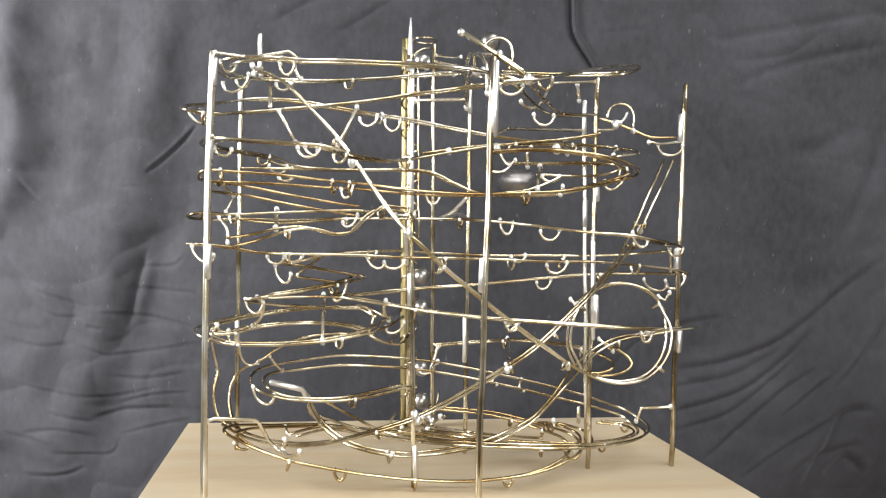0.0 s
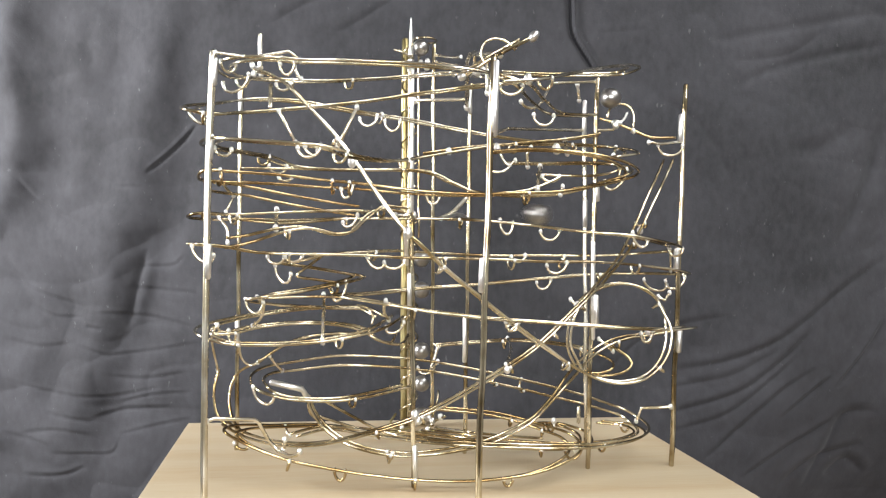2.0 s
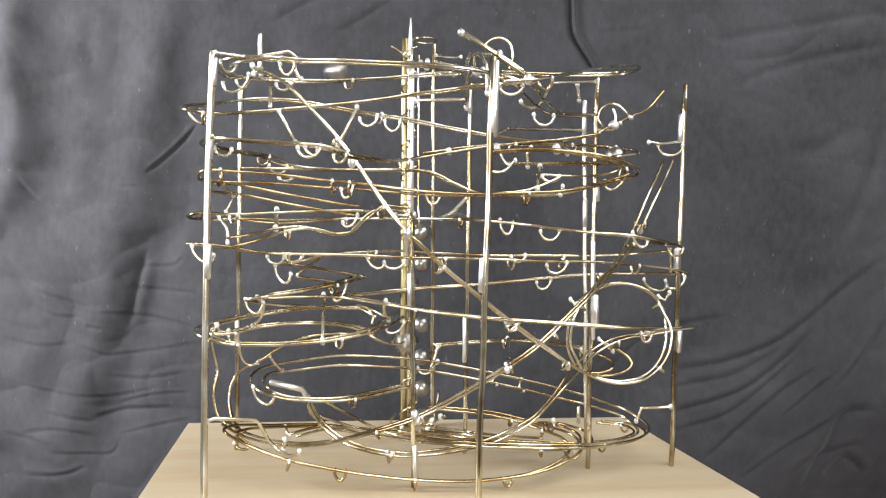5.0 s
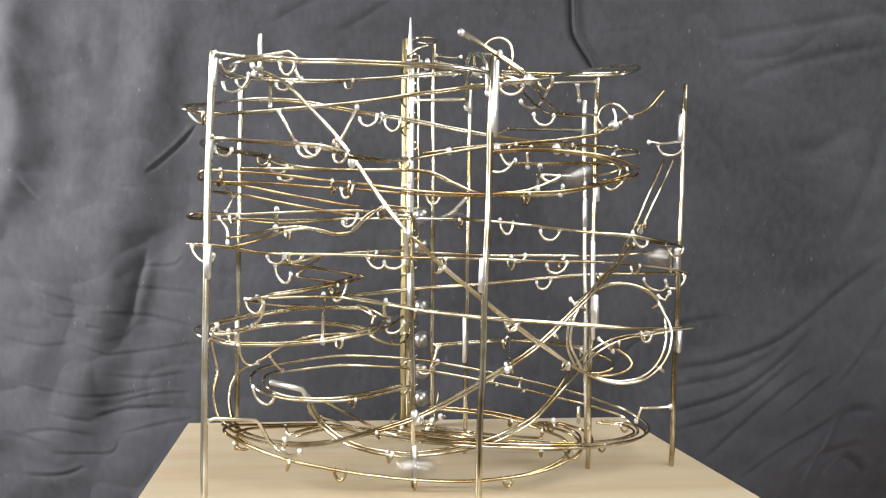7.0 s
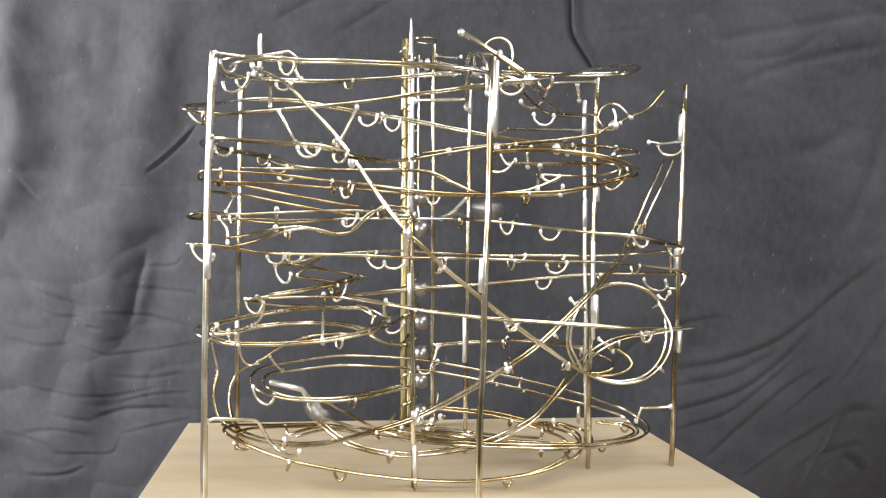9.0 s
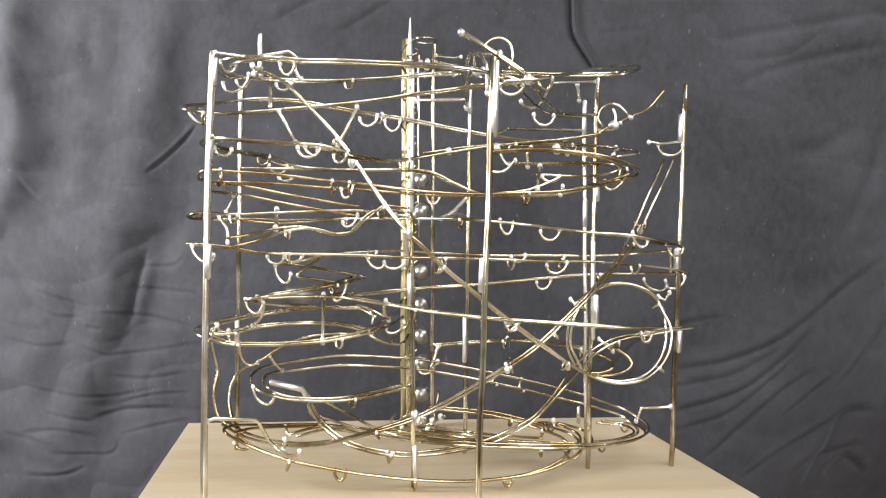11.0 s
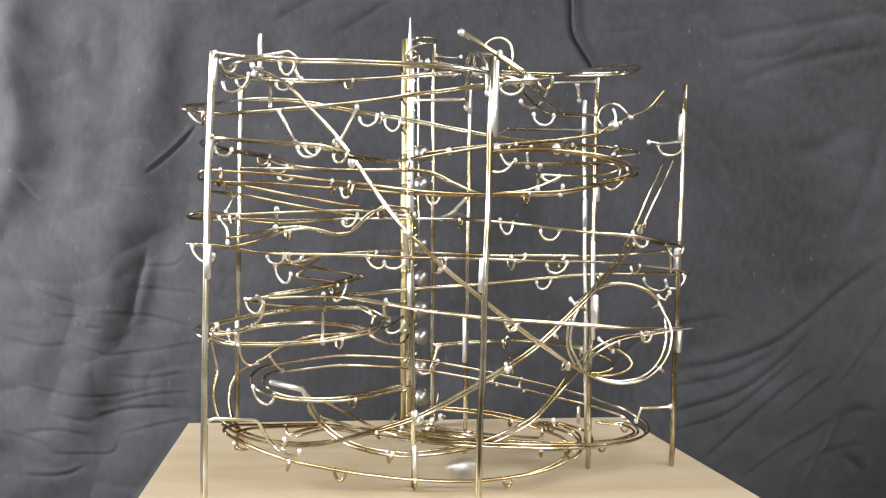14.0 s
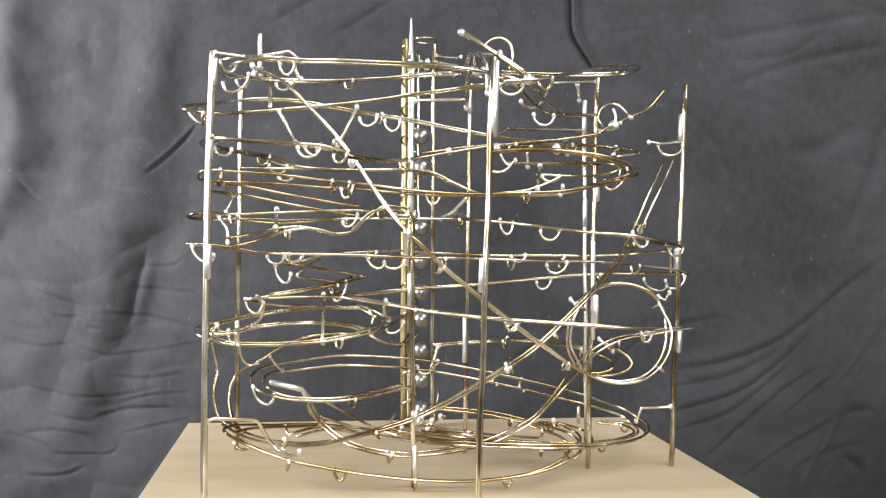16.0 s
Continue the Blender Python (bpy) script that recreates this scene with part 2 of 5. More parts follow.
def backdrop_cloth():
    """A hanging sheet: soft billows, tall folds, sharp creases and swags at the foot."""
    xs = np.concatenate([np.linspace(-1.2, -0.72, 24, endpoint=False), np.linspace(-0.72, 0.72, 700, endpoint=False), np.linspace(0.72, 1.2, 24)])
    zs = np.concatenate([np.linspace(-0.768, -0.30, 24, endpoint=False), np.linspace(-0.30, 0.62, 450, endpoint=False), np.linspace(0.62, 1.84, 40)])
    gx, gz = np.meshgrid(xs, zs)
    gy = np.full(gx.shape, 0.872)
    for j in range(gx.shape[0]):
        for i in range(gx.shape[1]):
            x, z = gx[j, i], gz[j, i]
            side = 1 / (1 + math.exp((x + 0.28) / 0.05))
            d = 0.017 * noise.noise(Vector((x * 2.1, z * 0.9, 3.0))) + 0.009 * noise.noise(Vector((x * 6 + z * 2, z * 5, 9.0)))
            d += side * (0.0040 * noise.noise(Vector((x * 14 + z * 9, z * 17 - x * 6, 1.0))) + 0.0014 * noise.noise(Vector((x * 34 + z * 12, z * 46, 5.0))))
            d += 0.0015 * noise.noise(Vector((x * 20 - z * 12, z * 30 + x * 14, 2.0)))
            # the foot of the sheet falls away on one side
            d += 0.16 / (1 + math.exp((0.40 - x) / 0.06)) / (1 + math.exp((z + 0.12) / 0.07))
            # soft ridged wrinkles, stronger low on the side that hangs in folds
            side *= 0.25 + 0.75 / (1 + math.exp((z - 0.14) / 0.04))
            d += (0.0010 + 0.0022 * side) * (1 - abs(noise.noise(Vector((x * 6 + z * 5, z * 10 - x * 4, 7.0))))) ** 5
            d += (0.0007 + 0.0012 * side) * (1 - abs(noise.noise(Vector((x * 9 - z * 11, z * 17 + x * 9, 4.0))))) ** 6
            gy[j, i] += d
    for depth, width, *line in TALL_FOLDS + LEFT_CREASES + FOOT_CREASES + CREST_CREASES + SWAGS:
        pts = np.array([(p[0], p[2]) for p in smooth_path([(a, 0.0, b2) for a, b2 in line], 0.006)])
        n = len(pts)
        w, h = width * 0.001, depth * 0.001
        reach = 4 * w
        box = (gx > pts[:, 0].min() - reach) & (gx < pts[:, 0].max() + reach) & (gz > pts[:, 1].min() - reach) & (gz < pts[:, 1].max() + reach)
        jj, ii = np.nonzero(box)
        if len(jj) == 0:
            continue
        px, pz = gx[jj, ii], gz[jj, ii]
        best, sgn, along = np.full(len(jj), 9.0), np.zeros(len(jj)), np.zeros(len(jj))
        for k in range(n - 1):
            ax, az = pts[k]
            bx, bz = pts[k + 1]
            ux, uz = bx - ax, bz - az
            ll = ux * ux + uz * uz + 1e-12
            t = np.clip(((px - ax) * ux + (pz - az) * uz) / ll, 0, 1)
            ex, ez = px - ax - t * ux, pz - az - t * uz
            dd = np.hypot(ex, ez)
            m = dd < best
            best[m], along[m] = dd[m], ((k + t) / (n - 1))[m]
            sgn[m] = np.sign(ux * ez - uz * ex)[m]
        fade = np.clip(np.minimum(along, 1 - along) * 5, 0, 1) ** 0.7
        d = best * sgn
        gy[jj, ii] += fade * h * ((np.exp(-np.abs(d) / w) if width < 6 else np.exp(-(d / w) ** 2)) - (0.45 if width < 6 else 0.0) * np.exp(-((d - 1.7 * w) / (1.4 * w)) ** 2))
    rows, cols = gx.shape
    verts = np.stack([gx.ravel(), gy.ravel(), gz.ravel()], 1).tolist()
    idx = np.arange(rows * cols).reshape(rows, cols)
    faces = np.stack([idx[:-1, :-1], idx[:-1, 1:], idx[1:, 1:], idx[1:, :-1]], 2).reshape(-1, 4).tolist()
    ob = new("backdrop", mesh_of("backdrop", verts, faces, CLOTH))
    return tagged(ob, "dark grey wrinkled cloth hung in folds behind the sculpture", "backdrop cloth", kind="structure")


backdrop_cloth()

# board: squared pine, turned a little
BOARD_TURN = 9.6
BOARD_AT = (0.0161, 0.5538, 0.0)


def base_board():
    bm = box_bm(0.452, 0.47, 0.018, 0.0012, -0.018)
    ob = new("base_board", from_bm("base_board", bm, WOOD))
    ob.matrix_world = pose(*BOARD_AT, 0, 0, BOARD_TURN)
    return tagged(ob, "pale pine board under the wire sculpture", "board")


def stand_table():
    table = new("table")
    table.matrix_world = pose(BOARD_AT[0], BOARD_AT[1], -0.77, 0, 0, BOARD_TURN)
    part("tabletop", from_bm("tabletop", box_bm(0.40, 0.42, 0.022, 0.002, 0.73), FLOOR), table)
    for sx in (-1, 1):
        for sy in (-1, 1):
            leg = part("leg", from_bm("leg", box_bm(0.035, 0.035, 0.73, 0.002), FLOOR), table)
            leg.location = (sx * 0.17, sy * 0.18, 0)
    return tagged(table, "brown wooden table carrying the pine board", "table")


base_board()
stand_table()

# ---- the sculpture ----
sculpture = tagged(new("rolling_ball_sculpture"), "brass wire marble run with looping rails on a pine board", "kinetic sculpture")
WIRE, POST, GAUGE, BALL_R = 0.00112, 0.0019, 0.0098, 0.0080


def wire(name, points, radius=WIRE, mat=None, parent=None, label="", step=0.004, straight=False, taper=1.0):
    path = [Vector(p) for p in points] if straight else smooth_path(points, step)
    me = mesh_of(name, *tube(path, radius, 10, taper), mat or BRASS)
    return part(name, me, parent or sculpture, label)


def blob(at, r=0.0022, parent=None, squash=(1, 1, 1.3)):
    ob = part("solder_joint", blob_mesh("solder_joint", r, SOLDER, squash), parent or sculpture, "silver solder joint")
    ob.location = at
    return ob


def track(points, ties=(), gauge=GAUGE, bank=((0, 0), (1, 0)), lift=0.0, mat=None):
    """Two parallel rails along a centre line, with cross ties bent down under them at the given shares of the length.
    bank: rows of (share, metres) by which one rail stands higher than the other."""
    path = [Vector(p) for p in smooth_path(points, 0.003)]
    n = len(path)
    sides, side = [], None
    for i in range(n):
        t = (path[min(i + 1, n - 1)] - path[max(i - 1, 0)]).normalized()
        s = t.cross(Vector((0, 0, 1)))
        if s.length < 0.35 and side is not None:
            s = side - t * side.dot(t)
        s.normalize()
        if side is not None and s.dot(side) < 0:
            s = -s if lift else s
        side = s
        sides.append(s)
    # even out the cross direction along the way
    for _ in range(4):
        sides = [(sides[max(i - 1, 0)] + sides[i] * 2 + sides[min(i + 1, n - 1)]).normalized() for i in range(n)]
    tilt = np.interp(np.linspace(0, 1, n), [k for k, _ in bank], [v for _, v in bank])
    sides = [(s + Vector((0, 0, h / gauge))).normalized() for s, h in zip(sides, tilt)]
    a = wire("rail", [p + s * gauge / 2 for p, s in zip(path, sides)], mat=mat, straight=True)
    wire("rail", [p - s * gauge / 2 for p, s in zip(path, sides)], mat=mat, straight=True)
    for share in ties:
        i = min(n - 1, int(share * (n - 1)))
        p, s = path[i], sides[i]
        t = (path[min(i + 1, n - 1)] - path[max(i - 1, 0)]).normalized()
        down = t.cross(s)
        if down.z > 0:
            down = -down
        r = gauge / 2 + WIRE * 0.6
        arc = [p + s * (r * math.cos(k)) + down * (r * 1.05 * math.sin(k) + WIRE * 1.0) for k in np.linspace(-0.12, math.pi + 0.12, 13)]
        tie = wire("tie", arc, WIRE * 0.95, mat=mat, parent=a, straight=True)
        blob(arc[0], 0.0013, tie)
        blob(arc[-1], 0.0013, tie)
    return a


def hook(left, right, sag, mat=None):
    """A half ring of wire hanging between two rails, soldered at both ends."""
    l, r = Vector(left), Vector(right)
    mid, half = (l + r) / 2, (r - l) / 2
    arc = [mid - half * math.cos(k) + Vector((0, 0, -sag * math.sin(k))) for k in np.linspace(-0.15, math.pi + 0.15, 15)]
    tie = wire("tie", arc, WIRE, mat or BRASS_GLARE, straight=True)
    blob(left, 0.0015, tie)
    blob(right, 0.0015, tie)


def post(foot, top, radius=POST, mat=None, taper=1.0, name="post"):
    f, t = Vector(foot), Vector(top)
    path = [f.lerp(t, k / 12) + Vector((0.0004 * math.sin(k * 1.7), 0.0004 * math.cos(k * 2.3), 0)) for k in range(13)]
    return wire(name, path, radius, mat, straight=True, taper=taper)


def sleeve(a, b2, radius=POST):
    """A short rod soldered alongside a post."""
    ob = wire("splice_rod", [a, b2], radius, SOLDER, straight=True, label="short rod soldered to the post")
    return ob


def ring_points(c, r, turns=1.0, rise=0.0, n=32):
    c = Vector(c)
    return [c + Vector((r * math.cos(2 * math.pi * turns * k / n), r * math.sin(2 * math.pi * turns * k / n), rise * k / n)) for k in range(n + 1)]


def rod(points, radius=0.0012, bent=True):
    """A single bent wire with solder at both ends."""
    ob = wire("strut", points, radius, BRASS_GLARE, step=0.003, straight=bent)
    blob(points[0], radius * 1.35, ob)
    blob(points[-1], radius * 1.35, ob)
    return ob


# upright posts
wire("post", [(-0.1520, 0.4976, 0.0006), (-0.1539, 0.4990, 0.0806), (-0.1544, 0.4990, 0.1474), (-0.1549, 0.5000, 0.2288), (-0.1544, 0.5000, 0.2584), (-0.1536, 0.5000, 0.3056)], 0.0023, BRASS_GLARE)
post((0.0253, 0.4684, 0.0006), (0.0279, 0.4720, 0.2997), 0.0022)
post((-0.1743, 0.6577, 0.0006), (-0.1763, 0.6550, 0.3102))
post((0.0235, 0.6657, 0.0006), (0.0203, 0.6640, 0.3220))
post((0.1247, 0.6301, 0.0006), (0.1234, 0.6300, 0.3225), 0.0020)
post((0.1242, 0.6380, 0.0190), (0.1159, 0.6450, 0.3064), mat=BRASS_GLARE)
post((0.1982, 0.6440, 0.0006), (0.1998, 0.6420, 0.3213), 0.0022)
post((-0.0174, 0.5711, 0.0006), (-0.0240, 0.5720, 0.2059))

# lift tower: tube, guide rods
post((-0.0347, 0.7564, 0.0006), (-0.0436, 0.7700, 0.3861), 0.0036, BRASS_DULL, name="lift_tube")
post((-0.0066, 0.7594, 0.0006), (-0.0140, 0.7450, 0.3759), 0.0021)
post((-0.0243, 0.7520, 0.1886), (-0.0289, 0.7520, 0.3674), 0.0012)
wire("lift_ring", ring_points((-0.0232, 0.7550, 0.3827), 0.0115), 0.0010)

# top level: from the tipping arm, round one end and back
track([(0.0310, 0.6000, 0.3146), (0.0038, 0.6520, 0.3288), (-0.0348, 0.6550, 0.3255), (-0.0619, 0.6350, 0.3187), (-0.0867, 0.6120, 0.3118), (-0.1110, 0.5900, 0.3062), (-0.1367, 0.5750, 0.3041), (-0.1538, 0.5450, 0.2998), (-0.1560, 0.5300, 0.3028), (-0.1437, 0.5150, 0.3039), (-0.1216, 0.5100, 0.3048), (-0.0999, 0.5150, 0.3046), (-0.0747, 0.5250, 0.3072), (-0.0284, 0.5300, 0.3077), (0.0029, 0.5200, 0.3039), (0.0250, 0.5000, 0.2974), (0.0383, 0.4800, 0.2887)], (0.319, 0.42, 0.5, 0.58,), mat=BRASS_LIT)
# steep link down towards the second lever
track([(0.0318, 0.4900, 0.2936), (0.0464, 0.4900, 0.2882), (0.0631, 0.5300, 0.2850), (0.0820, 0.5700, 0.2831), (0.1143, 0.6000, 0.2872)], ())
# upper return on the other end
track([(0.0331, 0.4800, 0.2861), (0.0536, 0.4900, 0.2902), (0.0798, 0.5200, 0.3013), (0.1107, 0.5600, 0.3153), (0.1380, 0.6000, 0.3271), (0.1517, 0.6250, 0.3309), (0.1443, 0.6450, 0.3309), (0.1166, 0.6500, 0.3303), (0.0812, 0.6550, 0.3305), (0.0477, 0.6600, 0.3326)], (0.12,), mat=BRASS_LIT)
# long sweep under the top level
track([(0.0304, 0.6200, 0.3129), (0.0040, 0.6250, 0.3095), (-0.0326, 0.6200, 0.3030), (-0.0585, 0.6050, 0.2955), (-0.0831, 0.5900, 0.2891), (-0.0988, 0.5800, 0.2852), (-0.1285, 0.5600, 0.2781), (-0.1478, 0.5400, 0.2726), (-0.1615, 0.5200, 0.2681), (-0.1739, 0.5200, 0.2701), (-0.1798, 0.5400, 0.2765), (-0.1730, 0.5700, 0.2840), (-0.1512, 0.6000, 0.2931), (-0.1221, 0.6100, 0.2943), (-0.0880, 0.6250, 0.2915), (-0.0621, 0.6450, 0.2908), (-0.0344, 0.6650, 0.2904), (-0.0099, 0.6800, 0.2883), (0.0361, 0.6900, 0.2824), (0.0810, 0.6800, 0.2756)], (0.4, 0.75), mat=BRASS_LIT)
# second lever back across
track([(0.1241, 0.6200, 0.2756), (0.0967, 0.6200, 0.2707), (0.0586, 0.6050, 0.2646), (0.0267, 0.5900, 0.2584), (-0.0119, 0.5700, 0.2491), (-0.0357, 0.5480, 0.2424), (-0.0500, 0.5280, 0.2408), (-0.0629, 0.5050, 0.2407), (-0.0720, 0.4900, 0.2428), (-0.0851, 0.4820, 0.2443), (-0.1108, 0.4850, 0.2458), (-0.1343, 0.4920, 0.2476), (-0.1503, 0.5030, 0.2493), (-0.1618, 0.5200, 0.2482), (-0.1627, 0.5450, 0.2477), (-0.1511, 0.5700, 0.2480), (-0.1368, 0.6000, 0.2474), (-0.1251, 0.6200, 0.2434), (-0.1061, 0.6300, 0.2425), (-0.0788, 0.6350, 0.2428), (-0.0415, 0.6400, 0.2442), (-0.0131, 0.6450, 0.2430), (0.0062, 0.6500, 0.2353), (0.0257, 0.6500, 0.2286), (0.0538, 0.6400, 0.2249), (0.0888, 0.6200, 0.2261), (0.1133, 0.6050, 0.2316), (0.1291, 0.6000, 0.2366), (0.1383, 0.5980, 0.2402), (0.1429, 0.6030, 0.2447), (0.1422, 0.6100, 0.2485), (0.1358, 0.6180, 0.2514), (0.1174, 0.6300, 0.2530), (0.0814, 0.6400, 0.2526), (0.0511, 0.6450, 0.2528)], (0.09, 0.2, 0.28, 0.5, 0.771,))
# whirl at one end, then the low sweep
track([(-0.0188, 0.6600, 0.2607), (0.0153, 0.6600, 0.2665), (0.0538, 0.6550, 0.2698), (0.0959, 0.6450, 0.2697), (0.1263, 0.6300, 0.2672), (0.1427, 0.6100, 0.2629), (0.1438, 0.5900, 0.2571), (0.1262, 0.5750, 0.2524)], (0.3, 0.6))
track([(0.0310, 0.5700, 0.2528), (0.0632, 0.5650, 0.2551), (0.0876, 0.5600, 0.2539), (0.1125, 0.5600, 0.2509), (0.1307, 0.5700, 0.2478), (0.1399, 0.5800, 0.2452), (0.1452, 0.5940, 0.2427), (0.1433, 0.6040, 0.2395), (0.1322, 0.6000, 0.2358), (0.1086, 0.5800, 0.2298), (0.0808, 0.5650, 0.2243), (0.0536, 0.5550, 0.2221), (0.0299, 0.5500, 0.2200), (-0.0027, 0.5500, 0.2199), (-0.0271, 0.5500, 0.2209), (-0.0557, 0.5500, 0.2234), (-0.0924, 0.5500, 0.2253), (-0.1228, 0.5400, 0.2266), (-0.1499, 0.5300, 0.2266), (-0.1627, 0.5220, 0.2260), (-0.1675, 0.5300, 0.2215), (-0.1636, 0.5500, 0.2202), (-0.1505, 0.5700, 0.2198), (-0.1283, 0.5850, 0.2161), (-0.0996, 0.5950, 0.2117), (-0.0670, 0.6000, 0.2075)], (0.387, 0.598, 0.62, 0.75,), bank=((0, 0), (0.42, 0), (0.6, -0.004), (0.74, -0.010), (0.84, -0.012), (1, -0.012)), mat=BRASS_BROWN)
track([(-0.0580, 0.6000, 0.2055), (-0.0637, 0.5900, 0.2072), (-0.0961, 0.5750, 0.2058), (-0.1267, 0.5600, 0.2032), (-0.1542, 0.5400, 0.2006), (-0.1674, 0.5250, 0.2005), (-0.1728, 0.5300, 0.1982), (-0.1692, 0.5500, 0.1972), (-0.1458, 0.5700, 0.1984), (-0.1139, 0.5800, 0.1986), (-0.0723, 0.5900, 0.2013), (-0.0286, 0.5900, 0.2024), (0.0064, 0.5900, 0.2029), (0.0323, 0.5850, 0.2022), (0.0665, 0.5800, 0.1995), (0.1077, 0.5700, 0.1953), (0.1373, 0.5700, 0.1936), (0.1570, 0.5800, 0.1907), (0.1843, 0.6100, 0.1864), (0.1925, 0.6400, 0.1826), (0.1728, 0.6550, 0.1799), (0.1351, 0.6600, 0.1768), (0.0862, 0.6600, 0.1756), (0.0367, 0.6500, 0.1745), (-0.0113, 0.6400, 0.1758), (-0.0385, 0.6200, 0.1768), (-0.0639, 0.6000, 0.1755), (-0.0961, 0.5800, 0.1729)], (0.12, 0.3, 0.4, 0.62, 0.75, 0.95))
# wavy rail in front of the middle
track([(-0.1480, 0.5200, 0.1808), (-0.1332, 0.5220, 0.1839), (-0.1118, 0.5300, 0.1908), (-0.0960, 0.5400, 0.1929), (-0.0793, 0.5500, 0.1890), (-0.0677, 0.5550, 0.1906), (-0.0582, 0.5600, 0.2004), (-0.0481, 0.5700, 0.2090), (-0.0272, 0.5750, 0.2084)], (0.3, 0.85), bank=((0, -0.009), (0.3, -0.002), (0.7, 0.002), (1, 0.003)))
# long front diagonal from the top down to the loop
track([(-0.1387, 0.5520, 0.3057), (-0.1252, 0.5520, 0.3016), (-0.1154, 0.5510, 0.2956), (-0.1094, 0.5500, 0.2903), (-0.1017, 0.5490, 0.2822), (-0.0932, 0.5480, 0.2741), (-0.0848, 0.5470, 0.2657), (-0.0763, 0.5460, 0.2565), (-0.0637, 0.5450, 0.2402), (-0.0511, 0.5440, 0.2231), (-0.0426, 0.5430, 0.2112), (-0.0334, 0.5420, 0.1998), (-0.0252, 0.5420, 0.1908), (-0.0170, 0.5430, 0.1837), (0.0028, 0.5480, 0.1655), (0.0281, 0.5560, 0.1453), (0.0486, 0.5640, 0.1293), (0.0680, 0.5730, 0.1152), (0.0842, 0.5800, 0.1040), (0.1049, 0.5850, 0.0907), (0.1222, 0.5880, 0.0828), (0.1411, 0.5900, 0.0798), (0.1599, 0.5920, 0.0844), (0.1730, 0.5930, 0.0978), (0.1782, 0.5950, 0.1184), (0.1701, 0.6000, 0.1434), (0.1591, 0.6000, 0.1520), (0.1434, 0.6000, 0.1561), (0.1268, 0.5990, 0.1535), (0.1131, 0.5980, 0.1452), (0.1030, 0.5960, 0.1296), (0.1009, 0.5980, 0.1071), (0.1097, 0.6020, 0.0880)], (0.128, 0.328, 0.461, 0.55, 0.689, 0.783, 0.906,), gauge=0.0085, lift=1.0, mat=BRASS_LIT)
# middle sweep and back
track([(-0.1669, 0.5050, 0.1796), (-0.1479, 0.5200, 0.1781), (-0.1311, 0.5300, 0.1749), (-0.0895, 0.5400, 0.1743), (-0.0586, 0.5500, 0.1741), (-0.0264, 0.5600, 0.1730), (0.0069, 0.5700, 0.1732), (0.0411, 0.5750, 0.1732), (0.0772, 0.5900, 0.1720), (0.1250, 0.6100, 0.1722), (0.1606, 0.6250, 0.1699), (0.1930, 0.6400, 0.1664), (0.2073, 0.6550, 0.1628), (0.1822, 0.6700, 0.1620), (0.1386, 0.6750, 0.1601), (0.0930, 0.6700, 0.1557), (0.0380, 0.6600, 0.1498), (-0.0200, 0.6400, 0.1452), (-0.0597, 0.6100, 0.1420), (-0.0797, 0.5850, 0.1424), (-0.0683, 0.5700, 0.1417), (-0.0421, 0.5600, 0.1390), (-0.0192, 0.5600, 0.1354), (0.0332, 0.5650, 0.1296), (0.0936, 0.5750, 0.1259), (0.1387, 0.5850, 0.1229), (0.1793, 0.6050, 0.1203), (0.2063, 0.6300, 0.1199), (0.2008, 0.6450, 0.1162), (0.1732, 0.6400, 0.1117), (0.1496, 0.6300, 0.1091), (0.1295, 0.6220, 0.1013), (0.1150, 0.6170, 0.0901), (0.1008, 0.6110, 0.0748), (0.0897, 0.6100, 0.0606), (0.0752, 0.6100, 0.0448), (0.0585, 0.6080, 0.0349), (0.0379, 0.6000, 0.0278), (-0.0063, 0.5800, 0.0238), (-0.0361, 0.5750, 0.0240), (-0.0656, 0.5700, 0.0319), (-0.0829, 0.5700, 0.0425), (-0.0933, 0.5700, 0.0549), (-0.0983, 0.5700, 0.0667)], (0.05, 0.13, 0.166, 0.2, 0.249, 0.34, 0.563, 0.77, 0.792, 0.945,))
# zigzag
track([(-0.0897, 0.5800, 0.1735), (-0.1080, 0.5750, 0.1680), (-0.1186, 0.5750, 0.1660), (-0.1054, 0.5850, 0.1634), (-0.0820, 0.6050, 0.1588), (-0.0672, 0.6100, 0.1558), (-0.0798, 0.5900, 0.1512), (-0.1023, 0.5700, 0.1467), (-0.1258, 0.5530, 0.1431), (-0.1377, 0.5550, 0.1393), (-0.1306, 0.5750, 0.1350), (-0.0984, 0.6000, 0.1310), (-0.0662, 0.6100, 0.1305)], (0.429,))
wire("rail", [(-0.0674, 0.6090, 0.1324), (-0.0601, 0.6080, 0.1313), (-0.0557, 0.6050, 0.1281), (-0.0539, 0.6010, 0.1240), (-0.0543, 0.5980, 0.1195)])
wire("rail", [(-0.1294, 0.5600, 0.1408), (-0.0934, 0.5680, 0.1420), (-0.0643, 0.5720, 0.1412), (-0.0381, 0.5620, 0.1385)])
